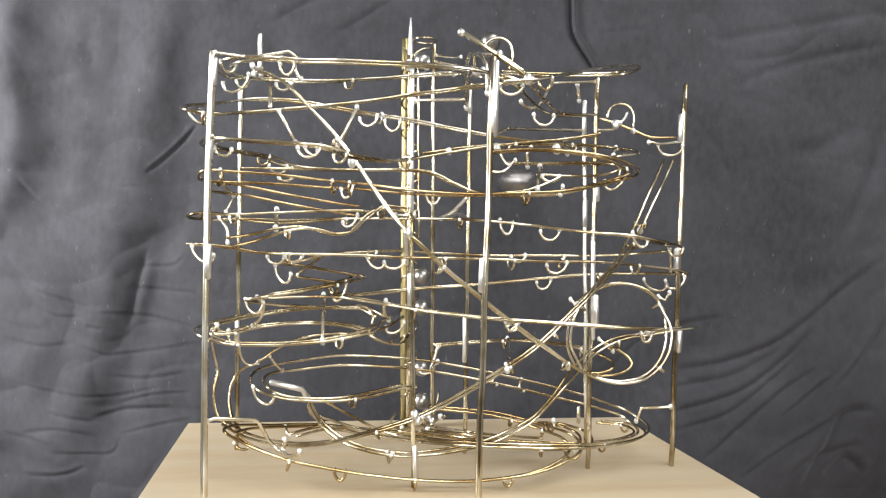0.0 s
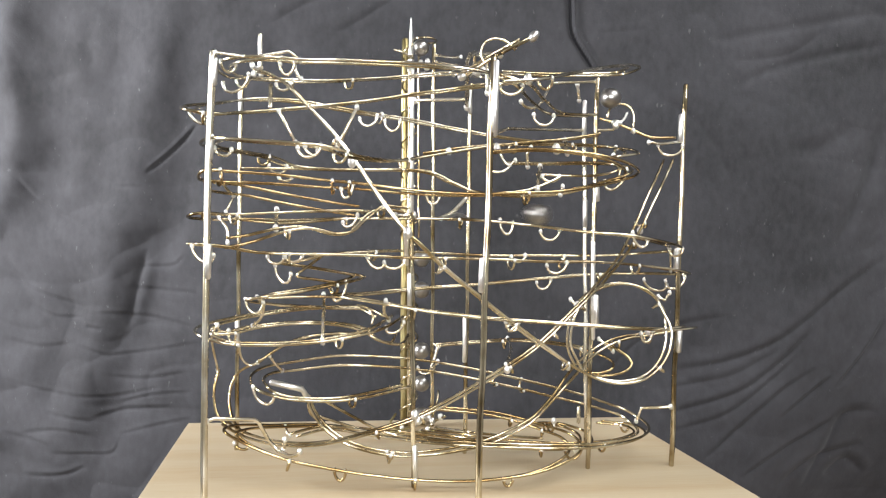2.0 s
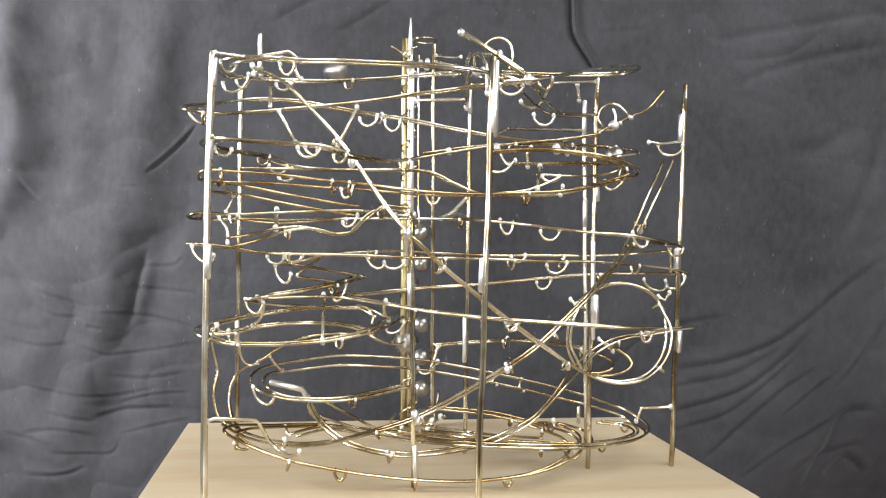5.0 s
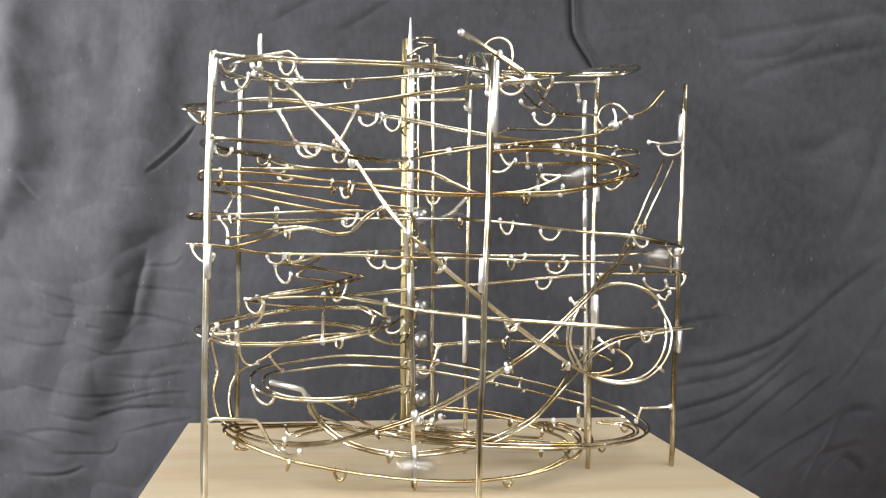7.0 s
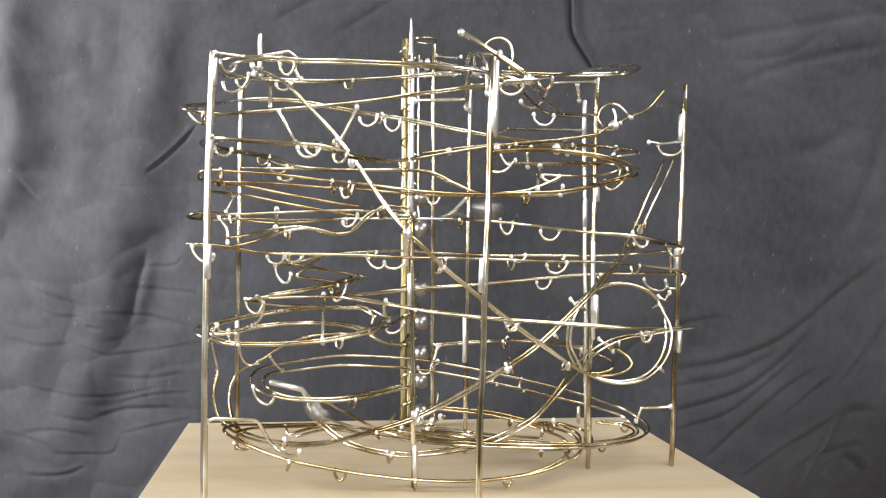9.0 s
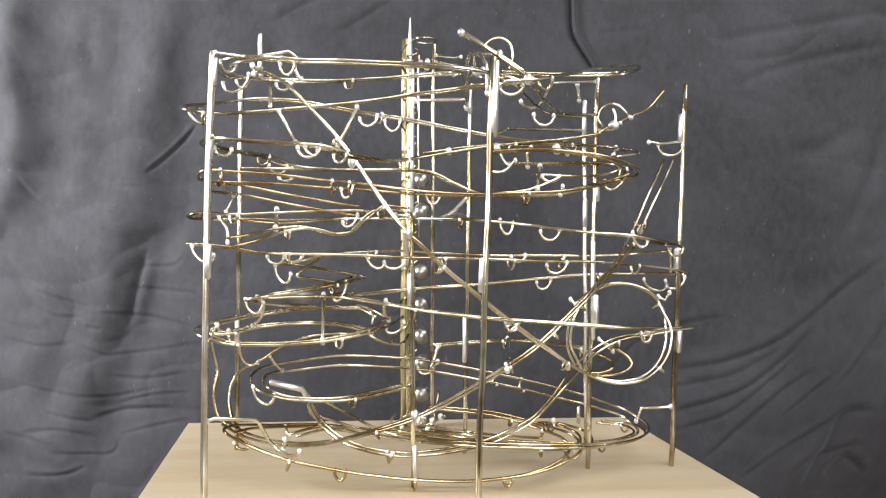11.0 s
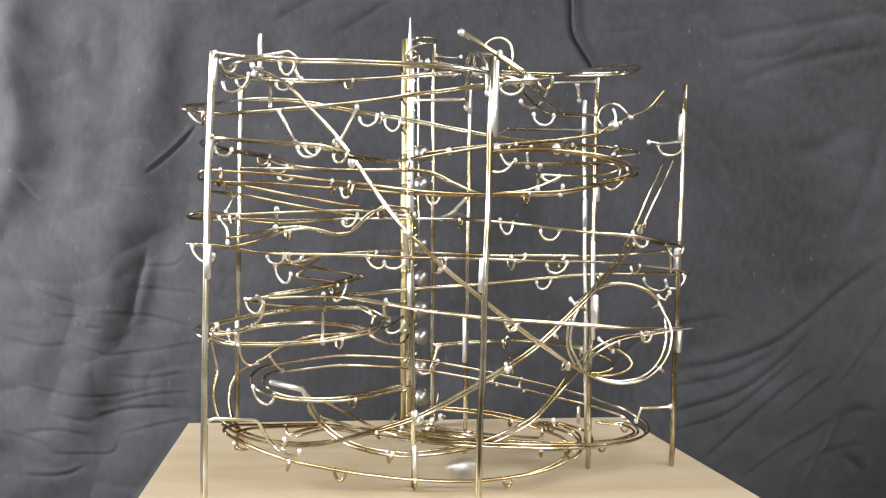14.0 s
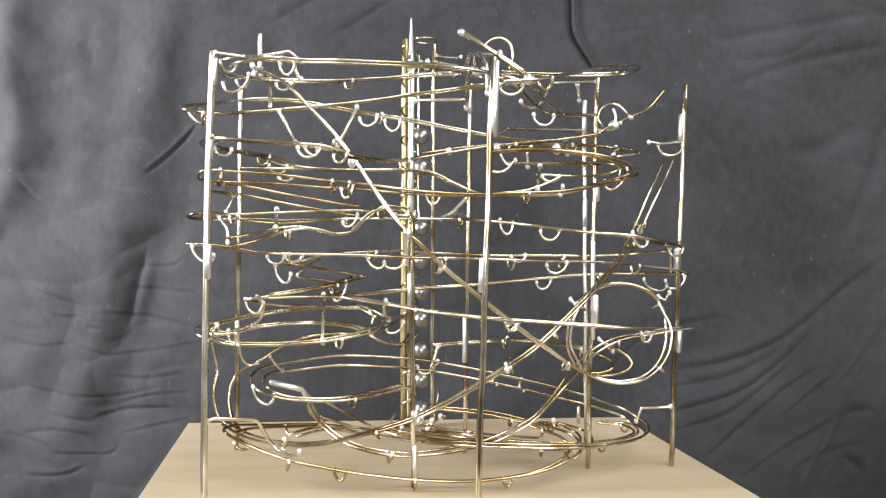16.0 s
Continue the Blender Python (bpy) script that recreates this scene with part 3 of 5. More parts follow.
# small whirl
track([(-0.0342, 0.6000, 0.1256), (-0.0479, 0.5750, 0.1188), (-0.0659, 0.5550, 0.1152), (-0.0880, 0.5400, 0.1125), (-0.1178, 0.5300, 0.1111), (-0.1468, 0.5210, 0.1128), (-0.1628, 0.5250, 0.1173), (-0.1695, 0.5500, 0.1197), (-0.1552, 0.5800, 0.1231), (-0.1339, 0.6000, 0.1261), (-0.1009, 0.6150, 0.1292), (-0.0649, 0.6200, 0.1296), (-0.0493, 0.6100, 0.1242)], (0.2, 0.4))
track([(-0.1665, 0.5500, 0.1141), (-0.1538, 0.5600, 0.1148), (-0.1409, 0.5750, 0.1172), (-0.1053, 0.5900, 0.1199), (-0.0696, 0.5850, 0.1188), (-0.0560, 0.5800, 0.1154), (-0.0481, 0.5800, 0.1095), (-0.0349, 0.5900, 0.1055), (-0.0305, 0.6050, 0.1108)], (0.1,))
wire("rail", [(-0.1361, 0.5700, 0.0916), (-0.1192, 0.5750, 0.1036), (-0.1050, 0.5900, 0.1085), (-0.0802, 0.6000, 0.1110), (-0.0623, 0.6000, 0.1106)])
# low left turn and the way out
track([(-0.0266, 0.6000, 0.0709), (-0.0505, 0.5800, 0.0680), (-0.0701, 0.5650, 0.0668), (-0.0899, 0.5580, 0.0669), (-0.1138, 0.5530, 0.0698), (-0.1275, 0.5550, 0.0740), (-0.1379, 0.5750, 0.0783), (-0.1351, 0.6000, 0.0805), (-0.1190, 0.6200, 0.0808), (-0.0843, 0.6350, 0.0839), (-0.0469, 0.6400, 0.0831), (-0.0089, 0.6450, 0.0795), (0.0395, 0.6500, 0.0712), (0.0894, 0.6600, 0.0594), (0.1348, 0.6650, 0.0482), (0.1640, 0.6700, 0.0375), (0.1749, 0.6500, 0.0307), (0.1588, 0.6200, 0.0289), (0.1271, 0.6000, 0.0280), (0.0892, 0.5850, 0.0297), (0.0453, 0.5800, 0.0312), (-0.0066, 0.5850, 0.0316), (-0.0519, 0.6050, 0.0309), (-0.0902, 0.6200, 0.0312), (-0.1139, 0.6000, 0.0297)], (0.06, 0.431, 0.461,), bank=((0, 0), (0.15, 0), (0.27, -0.010), (0.5, -0.012), (0.6, -0.004), (0.68, 0), (1, 0)))
# long diagonal from the side post to the floor rings
track([(0.1875, 0.6420, 0.2589), (0.1768, 0.6260, 0.2421), (0.1669, 0.6120, 0.2272), (0.1532, 0.6000, 0.2017), (0.1402, 0.5930, 0.1792), (0.1254, 0.5890, 0.1606), (0.1134, 0.5860, 0.1474), (0.0962, 0.5840, 0.1297), (0.0829, 0.5820, 0.1162), (0.0691, 0.5800, 0.1044), (0.0520, 0.5770, 0.0924), (0.0180, 0.5680, 0.0727), (-0.0159, 0.5600, 0.0559), (-0.0478, 0.5570, 0.0450), (-0.0729, 0.5600, 0.0369), (-0.0986, 0.5650, 0.0319), (-0.1250, 0.5700, 0.0316), (-0.1476, 0.5750, 0.0361), (-0.1623, 0.5780, 0.0431)], (0.171, 0.212, 0.411, 0.507, 0.678, 0.747,), gauge=0.0078)
# rings just over the board
track([(-0.0054, 0.6200, 0.0496), (0.0109, 0.6250, 0.0475), (0.0391, 0.6300, 0.0443), (0.0605, 0.6320, 0.0402), (0.0839, 0.6300, 0.0342), (0.1035, 0.6200, 0.0298), (0.1100, 0.6090, 0.0251), (0.1052, 0.5960, 0.0209), (0.0799, 0.5770, 0.0136), (0.0450, 0.5680, 0.0090), (0.0113, 0.5660, 0.0071), (-0.0224, 0.5650, 0.0082), (-0.0725, 0.5610, 0.0144), (-0.1129, 0.5540, 0.0242), (-0.1395, 0.5520, 0.0352), (-0.1518, 0.5560, 0.0417), (-0.1498, 0.5750, 0.0407), (-0.1270, 0.6200, 0.0316), (-0.1034, 0.6450, 0.0266), (-0.0675, 0.6700, 0.0179), (-0.0288, 0.7000, 0.0078), (-0.0145, 0.7150, 0.0027)], (0.104, 0.149, 0.426, 0.579,), bank=((0, 0), (0.25, -0.003), (0.65, -0.003), (0.75, 0), (1, 0)), mat=BRASS_BROWN)
track([(0.1540, 0.7300, 0.0158), (0.1762, 0.7100, 0.0185), (0.1801, 0.6800, 0.0189), (0.1581, 0.6550, 0.0178), (0.1260, 0.6400, 0.0181), (0.0873, 0.6350, 0.0184), (0.0403, 0.6400, 0.0196), (0.0120, 0.6600, 0.0185), (-0.0107, 0.7000, 0.0108)], (0.1, 0.4), mat=BRASS_BROWN)
track([(0.0756, 0.6600, 0.0281), (0.1074, 0.6750, 0.0253), (0.1247, 0.6650, 0.0217), (0.1227, 0.6350, 0.0198), (0.1037, 0.6200, 0.0201), (0.0577, 0.6200, 0.0198), (0.0117, 0.6350, 0.0202), (-0.0370, 0.6600, 0.0187)], (0.1, 0.5), mat=BRASS_BROWN)
# small loop behind
track([(-0.0048, 0.6800, 0.0925), (0.0411, 0.6900, 0.0959), (0.0636, 0.6850, 0.0982), (0.0909, 0.6800, 0.0980), (0.1149, 0.6720, 0.0962), (0.1272, 0.6680, 0.0946)], (0.488, 0.977,))
wire("rail", [(0.1330, 0.6400, 0.1064), (0.1446, 0.6380, 0.1003), (0.1547, 0.6340, 0.0946), (0.1586, 0.6300, 0.0887), (0.1536, 0.6260, 0.0832), (0.1398, 0.6240, 0.0794), (0.1244, 0.6280, 0.0788), (0.1161, 0.6320, 0.0821)], 0.0011, BRASS_BROWN)
wire("rail", [(0.1257, 0.6600, 0.0948), (0.1364, 0.6500, 0.0921), (0.1450, 0.6400, 0.0877), (0.1428, 0.6320, 0.0833), (0.1317, 0.6300, 0.0800), (0.1209, 0.6320, 0.0803)], 0.0011, BRASS_BROWN)

# struts and brackets
rod([(-0.0285, 0.6900, 0.3117), (0.0184, 0.6720, 0.3107)], 0.0017)
rod([(0.0543, 0.5600, 0.2894), (0.0582, 0.5650, 0.2867), (0.0651, 0.5700, 0.2869), (0.0725, 0.5800, 0.2944), (0.0813, 0.6000, 0.3111), (0.0886, 0.6050, 0.3132), (0.1225, 0.6300, 0.3201)], bent=False)
rod([(0.0307, 0.4800, 0.2546), (0.0481, 0.6000, 0.2752), (0.1157, 0.6400, 0.2814)], 0.0013)
rod([(0.1236, 0.6300, 0.2802), (0.1365, 0.6250, 0.2803), (0.1412, 0.6200, 0.2852)])
rod([(-0.1185, 0.5410, 0.2747), (-0.1064, 0.5410, 0.2531)])
rod([(-0.0640, 0.5460, 0.2798), (-0.0774, 0.5460, 0.2504)], 0.0014)
rod([(-0.0995, 0.5150, 0.3050), (-0.1067, 0.5120, 0.3102), (-0.1301, 0.5080, 0.3045), (-0.1521, 0.5000, 0.3053)])
wire("pin", [(-0.1315, 0.5350, 0.3266), (-0.1312, 0.5350, 0.3136), (-0.1309, 0.5350, 0.3022)], 0.0017, BRASS_GLARE)
wire("pin", [(-0.1328, 0.5750, 0.3000), (-0.1307, 0.5670, 0.2901), (-0.1289, 0.5600, 0.2805)], 0.0016, BRASS_GLARE)
rod([(-0.1259, 0.5750, 0.2059), (-0.1176, 0.5350, 0.1918)], 0.0016)
rod([(-0.0906, 0.5850, 0.1421), (-0.0836, 0.5400, 0.1119)], 0.0014)
wire("brace", [(-0.0049, 0.6400, 0.2039), (0.0049, 0.6410, 0.2085), (0.0124, 0.6430, 0.2154), (0.0189, 0.6450, 0.2228)], 0.0019, BRASS_GLARE)
wire("brace", [(-0.0024, 0.5900, 0.2027), (0.0103, 0.6200, 0.2075), (0.0206, 0.6550, 0.2060)], 0.0014, SOLDER)
rod([(-0.1523, 0.5000, 0.0633), (-0.1488, 0.5030, 0.0646), (-0.1260, 0.5200, 0.0604), (-0.1235, 0.5230, 0.0578), (-0.1227, 0.5500, 0.0382), (-0.1155, 0.5500, 0.0310), (-0.1065, 0.5460, 0.0283), (-0.1014, 0.5450, 0.0295), (-0.0987, 0.5450, 0.0324)], 0.0014)
wire("brace", [(-0.1227, 0.5550, 0.0795), (-0.1005, 0.5560, 0.0749), (-0.0974, 0.5650, 0.0665)], 0.0021, SOLDER, straight=True)
rod([(0.1956, 0.6420, 0.0509), (0.1730, 0.6500, 0.0476), (0.1703, 0.6550, 0.0352)], 0.0014)
rod([(0.0173, 0.6600, 0.3016), (0.0157, 0.6200, 0.3313), (0.0173, 0.6000, 0.3328), (0.0370, 0.5450, 0.3200)], 0.0019)
rod([(0.0212, 0.6000, 0.3188), (0.0208, 0.6000, 0.3347), (0.0240, 0.5700, 0.3249), (0.0282, 0.5500, 0.3133), (0.0288, 0.5500, 0.2931)], 0.0014)
wire("pin", [(0.1212, 0.6600, 0.0450), (0.1216, 0.6600, 0.0313)], 0.0017, BRASS_GLARE)
rod([(-0.0223, 0.5720, 0.2051), (-0.0371, 0.5850, 0.2047)], 0.0014)
rod([(-0.0019, 0.6600, 0.0811), (-0.0085, 0.7000, 0.0667), (-0.0018, 0.6900, 0.0907)], 0.0014)
rod([(-0.1613, 0.5500, 0.1211), (-0.1649, 0.5500, 0.1149), (-0.1723, 0.5900, 0.0813)], 0.0011, bent=False)
rod([(-0.1589, 0.5400, 0.1984), (-0.1517, 0.5350, 0.1906), (-0.1497, 0.5300, 0.1807)], 0.0011, bent=False)
rod([(-0.1567, 0.5700, 0.2162), (-0.1599, 0.5600, 0.2031)], 0.0010)
rod([(-0.1410, 0.5700, 0.1186), (-0.1320, 0.5600, 0.1270), (-0.1298, 0.5550, 0.1379), (-0.1340, 0.5530, 0.1417)], 0.0011, bent=False)
rod([(-0.1304, 0.5820, 0.0946), (-0.1273, 0.5900, 0.0868), (-0.1240, 0.6000, 0.0804)], 0.0011, bent=False)
rod([(0.0475, 0.5500, 0.0980), (0.0559, 0.6000, 0.1012), (0.0596, 0.6800, 0.1007)], 0.0010, bent=False)
rod([(0.1309, 0.6300, 0.1081), (0.1429, 0.6300, 0.0981)], 0.0012)

# half rings under the rails
for left, right, sag in (
    ((-0.1750, 0.5200, 0.2701), (-0.1607, 0.5200, 0.2659), 0.0062),
    ((-0.1582, 0.5400, 0.2930), (-0.1404, 0.5400, 0.2999), 0.0088),
    ((-0.1128, 0.5150, 0.3024), (-0.1030, 0.5150, 0.3046), 0.0084),
    ((-0.1059, 0.5300, 0.3041), (-0.1010, 0.5300, 0.2956), 0.0024),
    ((-0.1274, 0.5700, 0.2991), (-0.1173, 0.5700, 0.2994), 0.0042),
    ((-0.0690, 0.6100, 0.2817), (-0.0551, 0.6100, 0.2844), 0.0068),
    ((-0.0491, 0.6100, 0.2805), (-0.0369, 0.6100, 0.2808), 0.0082),
    ((0.0338, 0.4900, 0.2860), (0.0483, 0.4900, 0.2868), 0.0054),
    ((0.0652, 0.5700, 0.2819), (0.0800, 0.5700, 0.2814), 0.0076),
    ((0.1780, 0.6400, 0.2703), (0.1984, 0.6400, 0.2708), 0.0085),
    ((-0.1572, 0.5200, 0.2452), (-0.1456, 0.5200, 0.2444), 0.0046),
    ((-0.0933, 0.4820, 0.2423), (-0.0787, 0.4820, 0.2441), 0.0064),
    ((-0.0892, 0.4850, 0.2435), (-0.0812, 0.4850, 0.2409), 0.0036),
    ((-0.1430, 0.6200, 0.2438), (-0.1283, 0.6200, 0.2433), 0.0064),
    ((-0.1215, 0.5600, 0.2294), (-0.1124, 0.5600, 0.2297), 0.0028),
    ((-0.0744, 0.5500, 0.2213), (-0.0659, 0.5500, 0.2256), 0.0081),
    ((-0.0134, 0.5750, 0.2203), (-0.0036, 0.5750, 0.2205), 0.0068),
    ((0.0356, 0.6000, 0.2439), (0.0506, 0.6000, 0.2469), 0.0042),
    ((0.1256, 0.6000, 0.2356), (0.1426, 0.6000, 0.2458), 0.0100),
    ((0.0432, 0.5850, 0.2029), (0.0532, 0.5850, 0.2010), 0.0095),
    ((0.0739, 0.5800, 0.1950), (0.0881, 0.5800, 0.1962), 0.0069),
    ((0.1427, 0.5750, 0.1959), (0.1540, 0.5750, 0.1906), 0.0077),
    ((-0.1645, 0.5000, 0.1786), (-0.1503, 0.5000, 0.1727), 0.0074),
    ((-0.1239, 0.5400, 0.1713), (-0.1123, 0.5400, 0.1717), 0.0048),
    ((-0.1135, 0.5500, 0.1714), (-0.1013, 0.5500, 0.1729), 0.0041),
    ((-0.1229, 0.5600, 0.1647), (-0.1112, 0.5600, 0.1588), 0.0091),
    ((-0.0549, 0.5550, 0.1728), (-0.0425, 0.5550, 0.1690), 0.0058),
    ((-0.0429, 0.5600, 0.1689), (-0.0280, 0.5600, 0.1705), 0.0050),
    ((0.0808, 0.5900, 0.1690), (0.0960, 0.5900, 0.1716), 0.0070),
    ((0.0832, 0.6700, 0.1514), (0.0955, 0.6700, 0.1542), 0.0069),
    ((0.1748, 0.6600, 0.1568), (0.1945, 0.6600, 0.1525), 0.0068),
    ((0.1919, 0.6550, 0.1566), (0.2083, 0.6550, 0.1604), 0.0087),
    ((-0.1421, 0.5530, 0.1398), (-0.1294, 0.5530, 0.1381), 0.0090),
    ((-0.0853, 0.5900, 0.1449), (-0.0741, 0.5900, 0.1518), 0.0105),
    ((-0.0433, 0.6000, 0.1164), (-0.0292, 0.6000, 0.1212), 0.0062),
    ((-0.1358, 0.5550, 0.0758), (-0.1204, 0.5550, 0.0700), 0.0090),
    ((0.0521, 0.5800, 0.1750), (0.0628, 0.5800, 0.1766), 0.0043),
    ((-0.0200, 0.7000, 0.0690), (-0.0045, 0.7000, 0.0720), 0.0073),
    ((0.0482, 0.5680, 0.1267), (0.0579, 0.5680, 0.1270), 0.0067),
    ((0.1579, 0.6000, 0.1172), (0.1668, 0.6000, 0.1197), 0.0080),
    ((-0.0739, 0.5600, 0.1975), (-0.0633, 0.5600, 0.2032), 0.0052),
    ((0.0753, 0.5900, 0.2379), (0.0884, 0.5900, 0.2382), 0.0040),
):
    hook(left, right, sag)
# plain brass half rings of the rings over the board
for left, right, sag in (
    ((-0.0760, 0.5620, 0.0149), (-0.0676, 0.5620, 0.0138), 0.0078),
    ((0.0498, 0.5690, 0.0088), (0.0569, 0.5690, 0.0099), 0.0058),
    ((-0.0383, 0.5750, 0.0252), (-0.0340, 0.5750, 0.0241), 0.0051),
    ((0.1021, 0.6100, 0.0214), (0.1156, 0.6100, 0.0240), 0.0090),
    ((-0.1538, 0.5750, 0.0286), (-0.1431, 0.5750, 0.0268), 0.0034),
):
    hook(left, right, sag, BRASS_BROWN)


# rods soldered along the posts
sleeve((-0.1510, 0.4965, 0.3001), (-0.1514, 0.4965, 0.2843))
sleeve((-0.1535, 0.5000, 0.2510), (-0.1539, 0.5000, 0.2363))
sleeve((-0.1523, 0.4965, 0.1790), (-0.1526, 0.4965, 0.1580))
sleeve((0.0245, 0.4685, 0.1751), (0.0239, 0.4685, 0.1560))
sleeve((0.0299, 0.4685, 0.2965), (0.0300, 0.4685, 0.2543))
sleeve((0.1967, 0.6400, 0.2958), (0.1964, 0.6400, 0.2745), 0.0024)
sleeve((0.1962, 0.6400, 0.1836), (0.1963, 0.6400, 0.1665), 0.0024)
sleeve((0.2007, 0.6400, 0.1158), (0.2002, 0.6400, 0.0982), 0.0024)
sleeve((0.1238, 0.6290, 0.1874), (0.1256, 0.6290, 0.1081))
sleeve((0.1155, 0.6400, 0.3055), (0.1158, 0.6400, 0.2771))
sleeve((-0.0173, 0.5700, 0.0314), (-0.0162, 0.5700, 0.0038))
sleeve((0.0198, 0.6620, 0.3191), (0.0204, 0.6620, 0.2972))
sleeve((0.0207, 0.6620, 0.1207), (0.0212, 0.6620, 0.0814))
sleeve((-0.1770, 0.6540, 0.3100), (-0.1761, 0.6540, 0.2907))
sleeve((-0.1750, 0.6540, 0.1164), (-0.1745, 0.6540, 0.0921))

# bright plates and short pins at the crowded joints
rod([(0.0784, 0.6300, 0.2492), (0.0705, 0.5800, 0.2275)], 0.0016)
rod([(0.0671, 0.6000, 0.2607), (0.0641, 0.6000, 0.2562), (0.0660, 0.6100, 0.2470)], 0.0014)
wire("rail", [(0.0346, 0.5600, 0.2215), (0.0610, 0.5750, 0.2256), (0.0770, 0.5850, 0.2315), (0.0893, 0.5900, 0.2378)])
rod([(0.0912, 0.6000, 0.2245), (0.0928, 0.6000, 0.2312)], 0.0012)
rod([(0.0967, 0.6200, 0.2703), (0.0956, 0.6000, 0.2570)], 0.0014)
rod([(0.1381, 0.6200, 0.2649), (0.1321, 0.6000, 0.2562)], 0.0014)
rod([(0.1081, 0.6350, 0.3184), (0.1107, 0.6400, 0.3063)], 0.0014)
rod([(0.1704, 0.6000, 0.1465), (0.1754, 0.6000, 0.1435), (0.1792, 0.6000, 0.1499)], 0.0012)
rod([(0.1012, 0.5980, 0.1426), (0.1067, 0.5980, 0.1361)], 0.0012)
rod([(-0.1508, 0.5700, 0.1035), (-0.1495, 0.5740, 0.0932), (-0.1437, 0.5770, 0.0877), (-0.1382, 0.5770, 0.0900)], 0.0010, bent=False)
rod([(-0.1559, 0.5600, 0.1160), (-0.1600, 0.5600, 0.1130), (-0.1636, 0.5550, 0.1205)], 0.0011, bent=False)
for at, r in (((0.0864, 0.5950, 0.2597), 0.0036), ((-0.1467, 0.5750, 0.3140), 0.0022), ((-0.1428, 0.5700, 0.3096), 0.0024), ((-0.1395, 0.5700, 0.3122), 0.0022), ((-0.1445, 0.5700, 0.3066), 0.0020), ((-0.1390, 0.5700, 0.3068), 0.0020), ((-0.0641, 0.5250, 0.2382), 0.0030), ((-0.0239, 0.5150, 0.1910), 0.0032), ((-0.0169, 0.5500, 0.0594), 0.0032), ((-0.0147, 0.5500, 0.0554), 0.0026), ((0.0513, 0.4850, 0.2901), 0.0030), ((0.1372, 0.6180, 0.2829), 0.0026), ((0.0234, 0.6000, 0.3189), 0.0028), ((0.0273, 0.5900, 0.3181), 0.0024), ((-0.0205, 0.7400, 0.3538), 0.0032), ((0.0385, 0.5700, 0.2563), 0.0026)):
    blob(at, r)
sleeve((-0.0342, 0.7440, 0.3505), (-0.0312, 0.7440, 0.2115), 0.0019)
wire("rail", [(-0.1614, 0.5780, 0.0418), (-0.1686, 0.5800, 0.0485), (-0.1726, 0.5840, 0.0592), (-0.1733, 0.5870, 0.0695), (-0.1710, 0.5900, 0.0813)], 0.0011, BRASS_BROWN)
wire("rail", [(-0.1484, 0.5780, 0.0357), (-0.1609, 0.5950, 0.0421), (-0.1661, 0.6030, 0.0536), (-0.1664, 0.6080, 0.0648), (-0.1627, 0.6120, 0.0750), (-0.1548, 0.6160, 0.0805), (-0.1485, 0.6180, 0.0826)], 0.0011, BRASS_BROWN)
rod([(0.1646, 0.6200, 0.2702), (0.1761, 0.6250, 0.2698), (0.1989, 0.6420, 0.2744)], 0.0012)
rod([(0.1893, 0.6360, 0.1844), (0.1916, 0.6400, 0.1654)], 0.0009)
wire("rail", [(-0.1588, 0.6000, 0.2388), (-0.1228, 0.6200, 0.2412), (-0.0790, 0.6370, 0.2425)])
wire("rail", [(-0.1507, 0.5650, 0.1977), (-0.1204, 0.5700, 0.1961), (-0.0760, 0.5850, 0.2010)])
wire("rail", [(-0.0910, 0.5800, 0.1726), (-0.1015, 0.5750, 0.1639), (-0.1089, 0.5700, 0.1571), (-0.0957, 0.5800, 0.1540), (-0.0798, 0.5900, 0.1512)])
wire("rail", [(-0.0853, 0.5600, 0.0666), (-0.0673, 0.5800, 0.0512), (-0.0426, 0.6000, 0.0338), (-0.0157, 0.6000, 0.0287)])
wire("rail", [(-0.0976, 0.5660, 0.0675), (-0.0964, 0.5680, 0.0562), (-0.0910, 0.5720, 0.0486)])
wire("rail", [(-0.0941, 0.6000, 0.0450), (-0.0662, 0.6200, 0.0313), (-0.0347, 0.6200, 0.0243), (0.0114, 0.6150, 0.0231)])
rod([(-0.0115, 0.7450, 0.3661), (0.0036, 0.6900, 0.3512), (0.0113, 0.6600, 0.3448)], 0.0010, bent=False)
rod([(-0.0114, 0.7450, 0.3595), (0.0038, 0.6900, 0.3451), (0.0195, 0.6200, 0.3263)], 0.0010, bent=False)
rod([(-0.0409, 0.5600, 0.1407), (-0.0428, 0.5650, 0.1339), (-0.0399, 0.5800, 0.1248)], 0.0013, bent=False)

# short rods and joints between the levels
wire("rail", [(0.0745, 0.6200, 0.2417), (0.0975, 0.6200, 0.2414), (0.1195, 0.6150, 0.2416), (0.1342, 0.6100, 0.2442), (0.1418, 0.6100, 0.2485)])
rod([(-0.0207, 0.7000, 0.3370), (0.0050, 0.6800, 0.3344)], 0.0017)
rod([(-0.1589, 0.5400, 0.2320), (-0.1598, 0.5450, 0.2268), (-0.1589, 0.5550, 0.2202), (-0.1562, 0.5650, 0.2155)], 0.0011, bent=False)
rod([(0.0423, 0.6000, 0.2578), (0.0447, 0.6000, 0.2521), (0.0493, 0.6000, 0.2469), (0.0550, 0.6000, 0.2506)], 0.0012, bent=False)
rod([(-0.1128, 0.5600, 0.0366), (-0.1135, 0.5600, 0.0287)], 0.0014)
rod([(-0.1247, 0.6200, 0.0312), (-0.1222, 0.6150, 0.0279), (-0.1188, 0.6120, 0.0260)], 0.0011)
sleeve((0.1257, 0.6290, 0.2350), (0.1265, 0.6290, 0.2224), 0.0018)
